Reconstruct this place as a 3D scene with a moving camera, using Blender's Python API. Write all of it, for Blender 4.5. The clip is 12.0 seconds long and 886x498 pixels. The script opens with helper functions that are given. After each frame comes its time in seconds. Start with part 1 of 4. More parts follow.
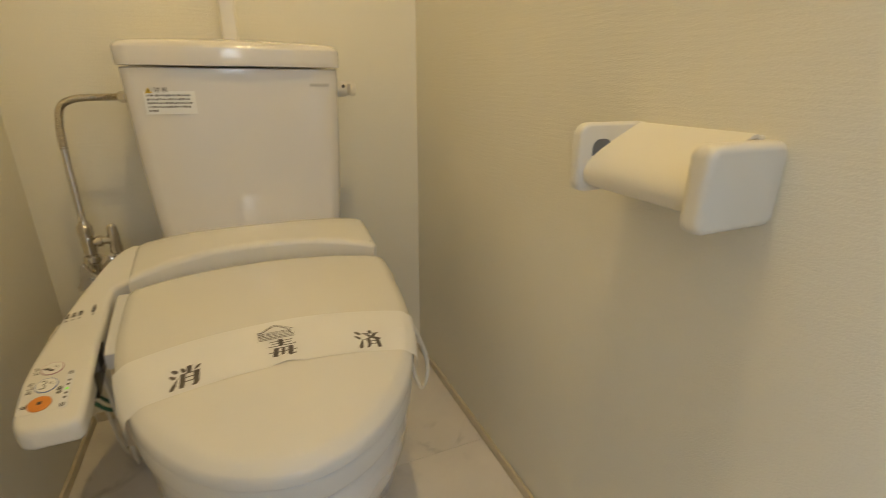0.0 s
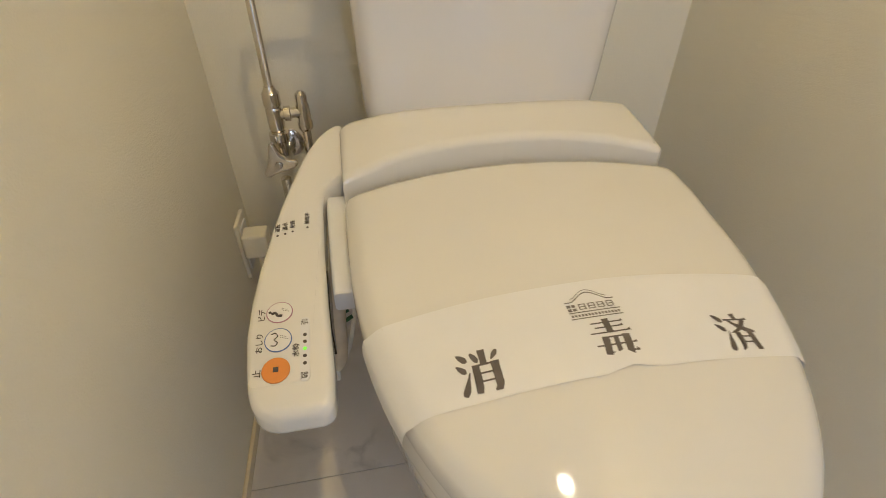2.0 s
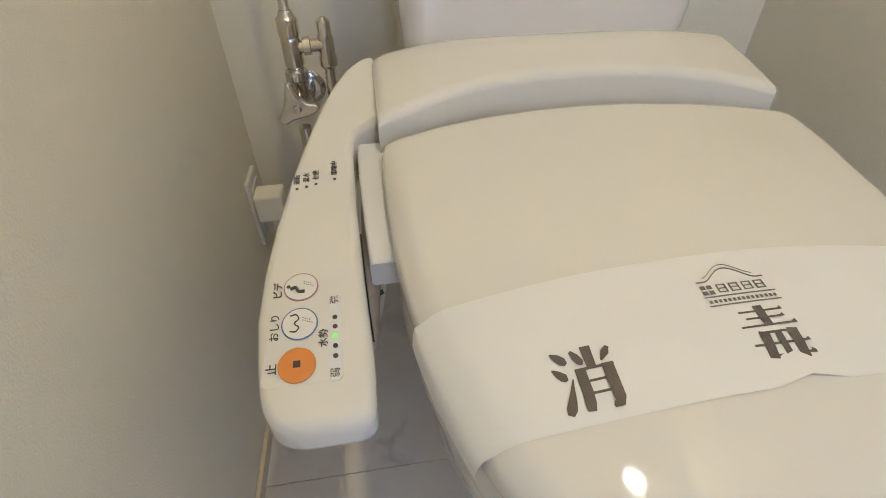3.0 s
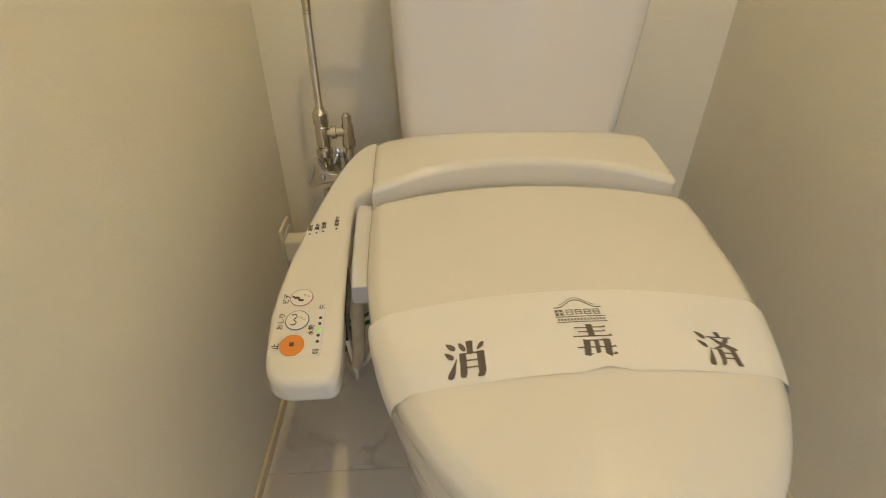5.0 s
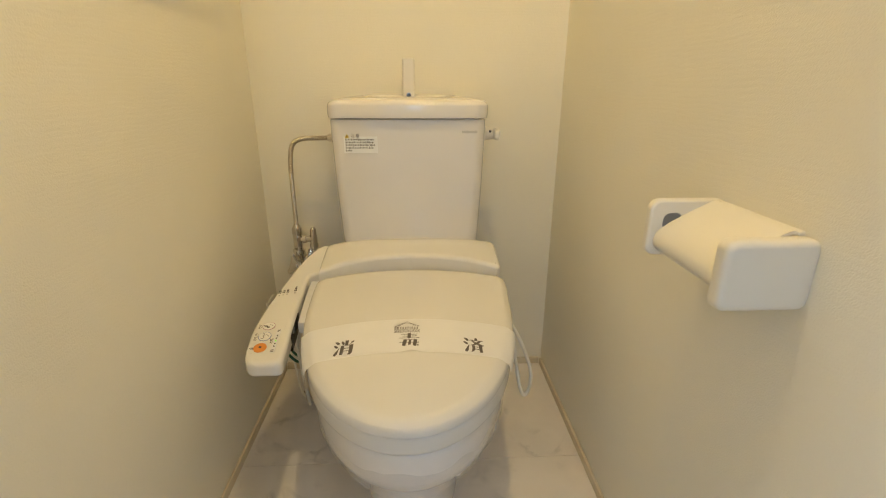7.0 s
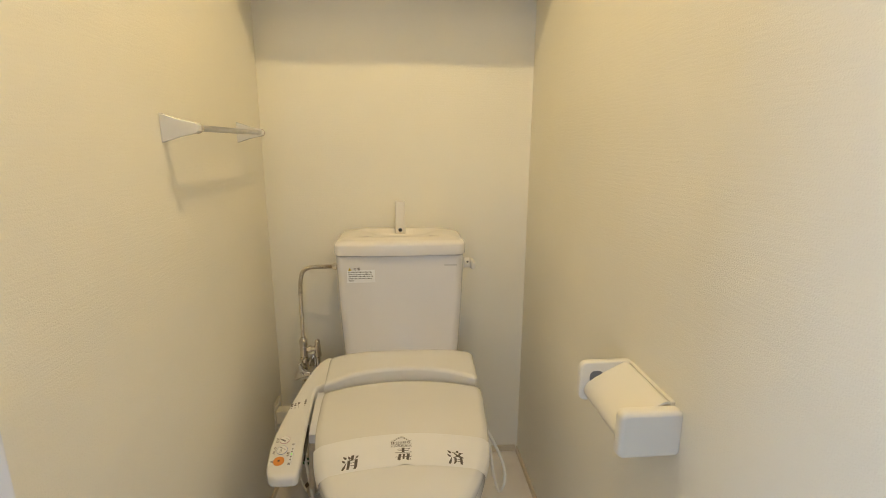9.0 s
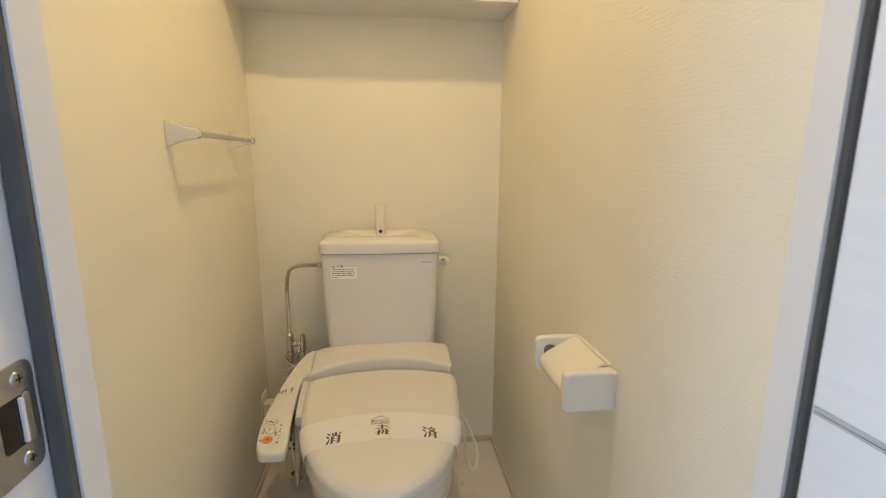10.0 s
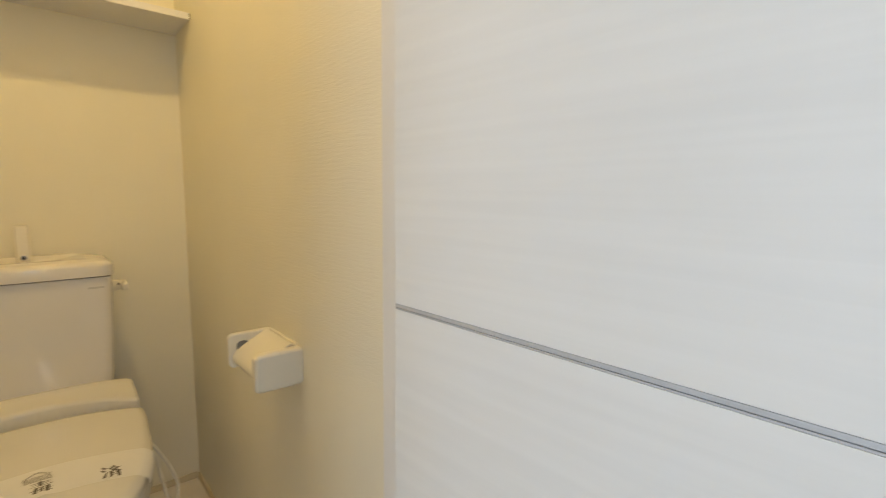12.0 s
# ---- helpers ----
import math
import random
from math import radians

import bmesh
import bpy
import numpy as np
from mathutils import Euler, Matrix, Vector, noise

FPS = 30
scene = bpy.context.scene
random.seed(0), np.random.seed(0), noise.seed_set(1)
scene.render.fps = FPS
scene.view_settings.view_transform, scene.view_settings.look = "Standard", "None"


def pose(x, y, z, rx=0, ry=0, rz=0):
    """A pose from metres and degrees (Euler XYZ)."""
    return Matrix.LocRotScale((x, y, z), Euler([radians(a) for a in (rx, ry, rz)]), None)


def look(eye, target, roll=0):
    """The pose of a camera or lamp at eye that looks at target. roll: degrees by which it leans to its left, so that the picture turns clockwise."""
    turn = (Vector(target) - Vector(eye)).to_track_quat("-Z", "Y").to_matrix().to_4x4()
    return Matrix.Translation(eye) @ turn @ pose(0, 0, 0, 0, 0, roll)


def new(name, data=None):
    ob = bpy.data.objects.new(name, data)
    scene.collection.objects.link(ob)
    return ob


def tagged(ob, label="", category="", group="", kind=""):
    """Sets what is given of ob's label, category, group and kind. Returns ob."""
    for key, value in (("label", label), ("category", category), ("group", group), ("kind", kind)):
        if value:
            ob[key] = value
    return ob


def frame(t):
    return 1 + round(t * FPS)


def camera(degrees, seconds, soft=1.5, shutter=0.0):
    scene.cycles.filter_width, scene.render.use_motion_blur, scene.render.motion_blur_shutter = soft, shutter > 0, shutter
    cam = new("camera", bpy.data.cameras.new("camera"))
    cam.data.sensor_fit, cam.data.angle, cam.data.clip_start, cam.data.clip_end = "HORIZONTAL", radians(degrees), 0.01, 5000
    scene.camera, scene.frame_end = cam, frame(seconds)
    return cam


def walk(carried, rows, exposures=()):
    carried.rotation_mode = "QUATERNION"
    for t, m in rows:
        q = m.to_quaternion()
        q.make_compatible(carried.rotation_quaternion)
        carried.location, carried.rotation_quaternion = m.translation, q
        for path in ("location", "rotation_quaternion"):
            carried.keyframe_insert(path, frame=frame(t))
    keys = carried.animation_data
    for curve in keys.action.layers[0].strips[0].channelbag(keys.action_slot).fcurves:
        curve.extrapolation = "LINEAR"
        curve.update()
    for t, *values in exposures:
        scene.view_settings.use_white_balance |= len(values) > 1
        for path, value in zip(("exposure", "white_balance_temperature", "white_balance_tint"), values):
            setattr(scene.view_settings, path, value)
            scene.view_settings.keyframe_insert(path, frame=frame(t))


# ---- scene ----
# ---- camera ----
cam = camera(87.0, 12.0, soft=0.9, shutter=0.3)
PATH = [
    (0, (-0.019, -1.211, 0.801), (0.735, 0.513, 0.123), 0.3),
    (0.5, (-0.095, -1.17, 0.825), (0.457, 0.561, -0.013), 0.2),
    (1, (-0.145, -1.076, 0.824), (0.283, 0.617, -0.152), 0.3),
    (1.5, (-0.174, -0.964, 0.802), (0.177, 0.672, -0.294), 0.1),
    (2, (-0.197, -0.854, 0.752), (0.111, 0.729, -0.431), 0.1),
    (2.5, (-0.218, -0.78, 0.691), (0.058, 0.753, -0.565), 0.3),
    (2.7, (-0.226, -0.762, 0.671), (0.034, 0.759, -0.602), -0.0),
    (4.3, (-0.227, -0.754, 0.673), (-0.055, 0.834, -0.531), 1.1),
    (4.5, (-0.208, -0.792, 0.7), (-0.062, 0.82, -0.474), 0.5),
    (5, (-0.161, -0.919, 0.755), (-0.047, 0.769, -0.312), 0.4),
    (5.5, (-0.102, -1.069, 0.8), (-0.018, 0.688, -0.153), 0.0),
    (6, (-0.038, -1.198, 0.832), (0.039, 0.614, -0.01), 0.1),
    (6.5, (0.005, -1.291, 0.849), (0.091, 0.563, 0.104), 0.3),
    (7, (0.026, -1.375, 0.899), (0.122, 0.511, 0.239), 0.2),
    (7.5, (0.034, -1.432, 0.978), (0.151, 0.478, 0.395), 0.2),
    (7.7, (0.026, -1.449, 1.01), (0.153, 0.468, 0.456), 0.2),
    (9.3, (0.01, -1.585, 1.157), (0.188, 0.362, 0.731), 0.3),
    (9.5, (0.012, -1.61, 1.151), (0.199, 0.338, 0.737), 0.3),
    (10, (0.025, -1.689, 1.128), (0.259, 0.26, 0.745), 0.3),
    (10.5, (0.037, -1.741, 1.101), (0.38, 0.198, 0.755), 0.4),
    (11, (0.041, -1.77, 1.093), (0.638, 0.113, 0.779), 0.4),
    (11.5, (0.033, -1.8, 1.079), (0.987, -0.063, 0.807), 0.7),
    (12, (0.035, -1.843, 1.072), (1.34, -0.347, 0.834), 0.6),
]
EXPOSURES = [(0.0, 0.02, 6050, 11), (1.0, 0.21, 6150, 12), (2.0, 0.40, 5250, 16), (2.5, 0.45, 4750, 17), (3.5, 0.43, 4700, 16), (4.5, 0.36, 4900, 14), (5.0, 0.32, 5600, 13),
             (5.5, 0.30, 6150, 11), (6.5, 0.33, 6150, 11), (7.5, 0.30, 5750, 12), (9.5, 0.17, 5500, 14), (10.5, 0.09, 5950, 14), (11.0, 0.04, 6250, 12), (11.5, -0.04, 6550, 11), (12.0, -0.15, 6800, 11)]
walk(cam, [(t, look(eye, target, roll)) for t, eye, target, roll in PATH], EXPOSURES)

# ---- light ----
world = bpy.data.worlds.new("world")
scene.world = world
world.use_nodes = True
wt = world.node_tree
sky = wt.nodes.new("ShaderNodeTexSky")
sky.sky_type, sky.sun_disc = "NISHITA", False
sky.sun_elevation, sky.sun_rotation = radians(45), radians(140)
wt.links.new(sky.outputs[0], wt.nodes["Background"].inputs[0])
wt.nodes["Background"].inputs[1].default_value = 0.12

LAMP = (0.11, -0.86, 2.2685)


def area_lamp(name, m, size_x, size_y, watts, colour, shape="RECTANGLE"):
    data = bpy.data.lights.new(name, "AREA")
    data.shape, data.size, data.energy, data.color = shape, size_x, watts, colour
    if shape == "RECTANGLE":
        data.size_y = size_y
    ob = new(name, data)
    ob.matrix_world = m
    return ob


area_lamp("downlight_lamp", pose(*LAMP), 0.08, 0.08, 6.8, (1.0, 0.685, 0.238), "DISK")
# daylight in the hall's two unseen openings, facing inward; the narrow one a stand-in
area_lamp("hall_daylight", pose(-1.79, -2.10, 1.25, 90, 0, -90), 1.0, 1.7, 23.0, (0.80, 0.90, 1.0))
area_lamp("hall_daylight", pose(0.02, -3.195, 1.42, 90, 0, 0), 0.16, 1.3, 3.2, (0.80, 0.90, 1.0))


# ---- materials ----
def mat(name, colour, rough=0.5, metal=0.0, vary=0.06, scale=8.0, bump=0.0, bump_scale=200.0, coat=0.0, spec=0.5, rough_vary=0.08):
    m = bpy.data.materials.new(name)
    m.use_nodes = True
    t = m.node_tree
    b = t.nodes["Principled BSDF"]
    b.inputs["Metallic"].default_value = metal
    b.inputs["Coat Weight"].default_value = coat
    b.inputs["Coat Roughness"].default_value = 0.06
    b.inputs["Specular IOR Level"].default_value = spec
    tc = t.nodes.new("ShaderNodeTexCoord")
    n = t.nodes.new("ShaderNodeTexNoise")
    n.inputs["Scale"].default_value, n.inputs["Detail"].default_value = scale, 5
    t.links.new(tc.outputs["Object"], n.inputs["Vector"])
    r = t.nodes.new("ShaderNodeMapRange")
    r.inputs["From Min"].default_value, r.inputs["From Max"].default_value = 0.3, 0.7
    r.inputs["To Min"].default_value, r.inputs["To Max"].default_value = 1 - vary, 1 + vary
    t.links.new(n.outputs["Fac"], r.inputs["Value"])
    mix = t.nodes.new("ShaderNodeVectorMath")
    mix.operation = "SCALE"
    mix.inputs[0].default_value = colour
    t.links.new(r.outputs[0], mix.inputs["Scale"])
    t.links.new(mix.outputs[0], b.inputs["Base Color"])
    rr = t.nodes.new("ShaderNodeMapRange")
    rr.inputs["From Min"].default_value, rr.inputs["From Max"].default_value = 0.3, 0.7
    rr.inputs["To Min"].default_value = max(rough * (1 - rough_vary), 0.02)
    rr.inputs["To Max"].default_value = min(rough * (1 + rough_vary), 1.0)
    n2 = t.nodes.new("ShaderNodeTexNoise")
    n2.inputs["Scale"].default_value = scale * 4
    t.links.new(tc.outputs["Object"], n2.inputs["Vector"])
    t.links.new(n2.outputs["Fac"], rr.inputs["Value"])
    t.links.new(rr.outputs[0], b.inputs["Roughness"])
    if bump:
        n3 = t.nodes.new("ShaderNodeTexNoise")
        n3.inputs["Scale"].default_value, n3.inputs["Detail"].default_value = bump_scale, 3
        t.links.new(tc.outputs["Object"], n3.inputs["Vector"])
        bp = t.nodes.new("ShaderNodeBump")
        bp.inputs["Strength"].default_value, bp.inputs["Distance"].default_value = bump, 0.001
        t.links.new(n3.outputs["Fac"], bp.inputs["Height"])
        t.links.new(bp.outputs[0], b.inputs["Normal"])
    return m


def wallpaper():
    """Cream vinyl wallpaper with fine wandering horizontal ribs and a pebbled grain."""
    m = mat("wallpaper", (0.865, 0.83, 0.71), 0.62, vary=0.025, scale=2.5, spec=0.35)
    t = m.node_tree
    b = t.nodes["Principled BSDF"]
    tc = t.nodes.new("ShaderNodeTexCoord")
    stretch = t.nodes.new("ShaderNodeMapping")
    stretch.inputs["Scale"].default_value = (0.16, 0.16, 1.0)
    t.links.new(tc.outputs["Object"], stretch.inputs["Vector"])
    ribs = t.nodes.new("ShaderNodeTexNoise")
    ribs.inputs["Scale"].default_value, ribs.inputs["Detail"].default_value, ribs.inputs["Distortion"].default_value = 150, 2, 0.4
    t.links.new(stretch.outputs[0], ribs.inputs["Vector"])
    wave = t.nodes.new("ShaderNodeTexWave")
    wave.wave_type, wave.bands_direction = "BANDS", "Z"
    wave.inputs["Scale"].default_value, wave.inputs["Distortion"].default_value = 42, 5.0
    wave.inputs["Detail"].default_value, wave.inputs["Detail Scale"].default_value = 2, 0.35
    t.links.new(tc.outputs["Object"], wave.inputs["Vector"])
    grain = t.nodes.new("ShaderNodeTexNoise")
    grain.inputs["Scale"].default_value, grain.inputs["Detail"].default_value = 520, 2
    t.links.new(tc.outputs["Object"], grain.inputs["Vector"])
    a = t.nodes.new("ShaderNodeMath")
    a.operation, a.inputs[1].default_value = "MULTIPLY_ADD", 0.22
    t.links.new(wave.outputs["Fac"], a.inputs[0])
    t.links.new(ribs.outputs["Fac"], a.inputs[2])
    c = t.nodes.new("ShaderNodeMath")
    c.operation, c.inputs[1].default_value = "MULTIPLY_ADD", 2.2
    t.links.new(grain.outputs["Fac"], c.inputs[0])
    t.links.new(a.outputs[0], c.inputs[2])
    bp = t.nodes.new("ShaderNodeBump")
    bp.inputs["Strength"].default_value, bp.inputs["Distance"].default_value = 0.22, 0.0020
    t.links.new(c.outputs[0], bp.inputs["Height"])
    t.links.new(bp.outputs[0], b.inputs["Normal"])
    return m


def marble():
    """Pale grey vinyl floor tile printed with soft marble clouds and thin broken veins."""
    m = mat("marble_vinyl", (0.80, 0.755, 0.71), 0.33, vary=0.08, scale=5.0, bump=0.05, bump_scale=90)
    t = m.node_tree
    b = t.nodes["Principled BSDF"]
    tc = t.nodes.new("ShaderNodeTexCoord")
    info = t.nodes.new("ShaderNodeObjectInfo")
    off = t.nodes.new("ShaderNodeVectorMath")
    off.operation = "MULTIPLY_ADD"
    off.inputs[1].default_value = (7.0, 3.0, 5.0)
    t.links.new(info.outputs["Random"], off.inputs[0])
    t.links.new(tc.outputs["Object"], off.inputs[2])
    veins = t.nodes.new("ShaderNodeTexNoise")
    veins.inputs["Scale"].default_value, veins.inputs["Detail"].default_value, veins.inputs["Distortion"].default_value = 4.5, 6, 1.2
    t.links.new(off.outputs[0], veins.inputs["Vector"])
    ridge = t.nodes.new("ShaderNodeMath")
    ridge.operation, ridge.inputs[1].default_value = "SUBTRACT", 0.5
    t.links.new(veins.outputs["Fac"], ridge.inputs[0])
    ab = t.nodes.new("ShaderNodeMath")
    ab.operation = "ABSOLUTE"
    t.links.new(ridge.outputs[0], ab.inputs[0])
    mr = t.nodes.new("ShaderNodeMapRange")
    mr.inputs["From Min"].default_value, mr.inputs["From Max"].default_value = 0.0, 0.05
    mr.inputs["To Min"].default_value, mr.inputs["To Max"].default_value = 0.72, 1.0
    t.links.new(ab.outputs[0], mr.inputs["Value"])
    patch = t.nodes.new("ShaderNodeTexNoise")
    patch.inputs["Scale"].default_value, patch.inputs["Detail"].default_value = 9.0, 3
    t.links.new(off.outputs[0], patch.inputs["Vector"])
    mask = t.nodes.new("ShaderNodeMapRange")
    mask.inputs["From Min"].default_value, mask.inputs["From Max"].default_value = 0.52, 0.68
    t.links.new(patch.outputs["Fac"], mask.inputs["Value"])
    vein = t.nodes.new("ShaderNodeMix")
    vein.data_type = "FLOAT"
    t.links.new(mask.outputs[0], vein.inputs[0])
    vein.inputs[2].default_value = 1.0
    t.links.new(mr.outputs[0], vein.inputs[3])
    base = b.inputs["Base Color"].links[0].from_socket
    mul = t.nodes.new("ShaderNodeVectorMath")
    mul.operation = "SCALE"
    t.links.new(base, mul.inputs[0])
    t.links.new(vein.outputs[0], mul.inputs["Scale"])
    t.links.new(mul.outputs[0], b.inputs["Base Color"])
    return m


def white_grain():
    """White laminate with faint horizontal wood grain."""
    m = mat("white_woodgrain", (0.78, 0.785, 0.79), 0.42, vary=0.02, scale=3.0)
    t = m.node_tree
    b = t.nodes["Principled BSDF"]
    tc = t.nodes.new("ShaderNodeTexCoord")
    mp = t.nodes.new("ShaderNodeMapping")
    mp.inputs["Scale"].default_value = (1.0, 1.4, 34.0)
    t.links.new(tc.outputs["Object"], mp.inputs["Vector"])
    n = t.nodes.new("ShaderNodeTexNoise")
    n.inputs["Scale"].default_value, n.inputs["Detail"].default_value, n.inputs["Distortion"].default_value = 2.2, 7, 0.5
    t.links.new(mp.outputs[0], n.inputs["Vector"])
    mr = t.nodes.new("ShaderNodeMapRange")
    mr.inputs["From Min"].default_value, mr.inputs["From Max"].default_value = 0.3, 0.7
    mr.inputs["To Min"].default_value, mr.inputs["To Max"].default_value = 0.975, 1.02
    t.links.new(n.outputs["Fac"], mr.inputs["Value"])
    base = b.inputs["Base Color"].links[0].from_socket
    mul = t.nodes.new("ShaderNodeVectorMath")
    mul.operation = "SCALE"
    t.links.new(base, mul.inputs[0])
    t.links.new(mr.outputs[0], mul.inputs["Scale"])
    t.links.new(mul.outputs[0], b.inputs["Base Color"])
    bp = t.nodes.new("ShaderNodeBump")
    bp.inputs["Strength"].default_value, bp.inputs["Distance"].default_value = 0.12, 0.0006
    t.links.new(n.outputs["Fac"], bp.inputs["Height"])
    t.links.new(bp.outputs[0], b.inputs["Normal"])
    return m


WALL = wallpaper()
MARBLE = marble()
DOOR = white_grain()
CEIL = mat("ceiling_paper", (0.80, 0.79, 0.76), 0.8, vary=0.02, bump=0.3, bump_scale=300)
FRAME = mat("white_frame", (0.78, 0.78, 0.79), 0.4, vary=0.02, scale=6, bump=0.05, bump_scale=120)
TRIM = mat("cream_trim", (0.68, 0.60, 0.45), 0.45, vary=0.05, scale=12)
CERAMIC = mat("white_ceramic", (0.80, 0.775, 0.745), 0.09, vary=0.012, scale=6, coat=0.5, bump=0.02, bump_scale=40)
PLASTIC = mat("ivory_plastic", (0.775, 0.757, 0.715), 0.035, vary=0.012, scale=7)
SEATMAT = mat("seat_plastic", (0.775, 0.757, 0.715), 0.18, vary=0.012, scale=7)
PANEL = mat("panel_film", (0.79, 0.775, 0.745), 0.32, vary=0.015, scale=20)
GREYPLASTIC = mat("pale_grey_plastic", (0.77, 0.77, 0.78), 0.25, vary=0.02, scale=10)
HOLDER = mat("holder_plastic", (0.81, 0.775, 0.685), 0.3, vary=0.015, scale=8)
PAPER = mat("band_paper", (0.83, 0.825, 0.82), 0.5, vary=0.015, scale=14, bump=0.08, bump_scale=300, spec=0.3)
INK = mat("grey_ink", (0.085, 0.070, 0.062), 0.6, vary=0.15, scale=60)
BANDINK = mat("band_ink", (0.125, 0.105, 0.095), 0.6, vary=0.12, scale=60)
PALEINK = mat("pale_ink", (0.20, 0.18, 0.17), 0.6, vary=0.2, scale=80)
CHROME = mat("chrome", (0.72, 0.68, 0.62), 0.16, metal=1.0, vary=0.06, scale=30, bump=0.04, bump_scale=120)
BRAID = mat("braided_steel", (0.50, 0.45, 0.36), 0.28, metal=1.0, vary=0.18, scale=260, bump=0.5, bump_scale=420)
STEEL = mat("brushed_steel", (0.52, 0.52, 0.53), 0.34, metal=1.0, vary=0.08, scale=40, bump=0.1, bump_scale=300)
ALU = mat("silver_inlay", (0.50, 0.515, 0.55), 0.4, metal=0.15, vary=0.05, scale=30)
RUBBER = mat("dark_rubber", (0.11, 0.109, 0.107), 0.7, vary=0.08, scale=30, spec=0.15)
BLACK = mat("black_window", (0.012, 0.012, 0.013), 0.12, vary=0.1, scale=30)
ORANGE = mat("orange_button", (0.72, 0.27, 0.045), 0.35, vary=0.04, scale=60)
BLUE = mat("blue_ring", (0.10, 0.17, 0.42), 0.4, vary=0.05, scale=60)
PINK = mat("mauve_ring", (0.42, 0.22, 0.30), 0.4, vary=0.05, scale=60)
GREEN = mat("green_wire", (0.02, 0.10, 0.05), 0.4, vary=0.1, scale=60)
CORD = mat("ivory_cord", (0.82, 0.79, 0.70), 0.4, vary=0.04, scale=40)
BEIGE = mat("beige_hose", (0.62, 0.53, 0.39), 0.45, vary=0.08, scale=40)
YELLOW = mat("yellow_print", (0.70, 0.48, 0.03), 0.5, vary=0.05, scale=60)
LED = bpy.data.materials.new("green_led")
LED.use_nodes = True
LED.node_tree.nodes["Principled BSDF"].inputs["Base Color"].default_value = (0.2, 0.6, 0.05, 1)
LED.node_tree.nodes["Principled BSDF"].inputs["Emission Color"].default_value = (0.25, 0.9, 0.05, 1)
LED.node_tree.nodes["Principled BSDF"].inputs["Emission Strength"].default_value = 0.6
GLOW = bpy.data.materials.new("lamp_glow")
GLOW.use_nodes = True
GLOW.node_tree.nodes["Principled BSDF"].inputs["Emission Color"].default_value = (1.0, 0.80, 0.48, 1)
GLOW.node_tree.nodes["Principled BSDF"].inputs["Emission Strength"].default_value = 20.0
HALO = bpy.data.materials.new("lamp_cover")
HALO.use_nodes = True
HALO.node_tree.nodes["Principled BSDF"].inputs["Emission Color"].default_value = (1.0, 0.84, 0.60, 1)
HALO.node_tree.nodes["Principled BSDF"].inputs["Emission Strength"].default_value = 14.0
FILM = bpy.data.materials.new("plastic_film")
FILM.use_nodes = True
FILM.node_tree.nodes["Principled BSDF"].inputs["Base Color"].default_value = (0.85, 0.85, 0.86, 1)
FILM.node_tree.nodes["Principled BSDF"].inputs["Roughness"].default_value = 0.22
FILM.node_tree.nodes["Principled BSDF"].inputs["Alpha"].default_value = 0.22


# ---- shapes ----
def finish(bm, angle=38):
    bmesh.ops.recalc_face_normals(bm, faces=bm.faces)
    for f in bm.faces:
        f.smooth = True
    for e in bm.edges:
        if len(e.link_faces) == 2 and e.calc_face_angle(0) > radians(angle):
            e.smooth = False


def part(name, bm, material, parent=None, label="", weighted=True):
    """Links a bmesh, in world coordinates, as one mesh object under a thing or under a part."""
    finish(bm)
    me = bpy.data.meshes.new(name)
    bm.to_mesh(me)
    bm.free()
    me.materials.append(material)
    ob = new(name, me)
    if parent:
        ob.parent = parent
        base = parent.matrix_basis if parent.parent is None else Matrix.Identity(4)
        ob.matrix_parent_inverse = base.inverted()
    if weighted:
        ob.modifiers.new("normals", "WEIGHTED_NORMAL").keep_sharp = True
    return tagged(ob, label)


def thing(name, at, label, category, group="", kind=""):
    ob = new(name)
    ob.empty_display_size = 0.05
    ob.matrix_basis = Matrix.Translation(at)
    return tagged(ob, label, category, group, kind)


def box(x0, x1, y0, y1, z0, z1, bevel=0.0, seg=2, bm=None):
    bm = bm or bmesh.new()
    r = bmesh.ops.create_cube(bm, size=1.0, matrix=Matrix.LocRotScale(((x0 + x1) / 2, (y0 + y1) / 2, (z0 + z1) / 2), None, (x1 - x0, y1 - y0, z1 - z0)))
    if bevel:
        edges = list({e for v in r["verts"] for e in v.link_edges})
        bmesh.ops.bevel(bm, geom=edges, offset=bevel, segments=seg, affect="EDGES", profile=0.6)
    return bm


def slab(outline, z0, z1, bevel=0.0, seg=3, cuts_x=(), cuts_y=()):
    """A plate with the given outline in plan, rounded rims, cut into strips so that it can be bent afterwards."""
    bm = bmesh.new()
    f = bm.faces.new([bm.verts.new((x, y, z1)) for x, y in outline])
    ex = bmesh.ops.extrude_face_region(bm, geom=[f])
    for v in [g for g in ex["geom"] if isinstance(g, bmesh.types.BMVert)]:
        v.co.z = z0
    bmesh.ops.recalc_face_normals(bm, faces=bm.faces)
    if bevel:
        rim = [e for e in bm.edges if abs(e.verts[0].co.z - e.verts[1].co.z) < 1e-7]
        bmesh.ops.bevel(bm, geom=rim, offset=bevel, segments=seg, affect="EDGES", profile=0.5)
    for c in cuts_x:
        bmesh.ops.bisect_plane(bm, geom=bm.verts[:] + bm.edges[:] + bm.faces[:], plane_co=(c, 0, 0), plane_no=(1, 0, 0))
    for c in cuts_y:
        bmesh.ops.bisect_plane(bm, geom=bm.verts[:] + bm.edges[:] + bm.faces[:], plane_co=(0, c, 0), plane_no=(0, 1, 0))
    return bm


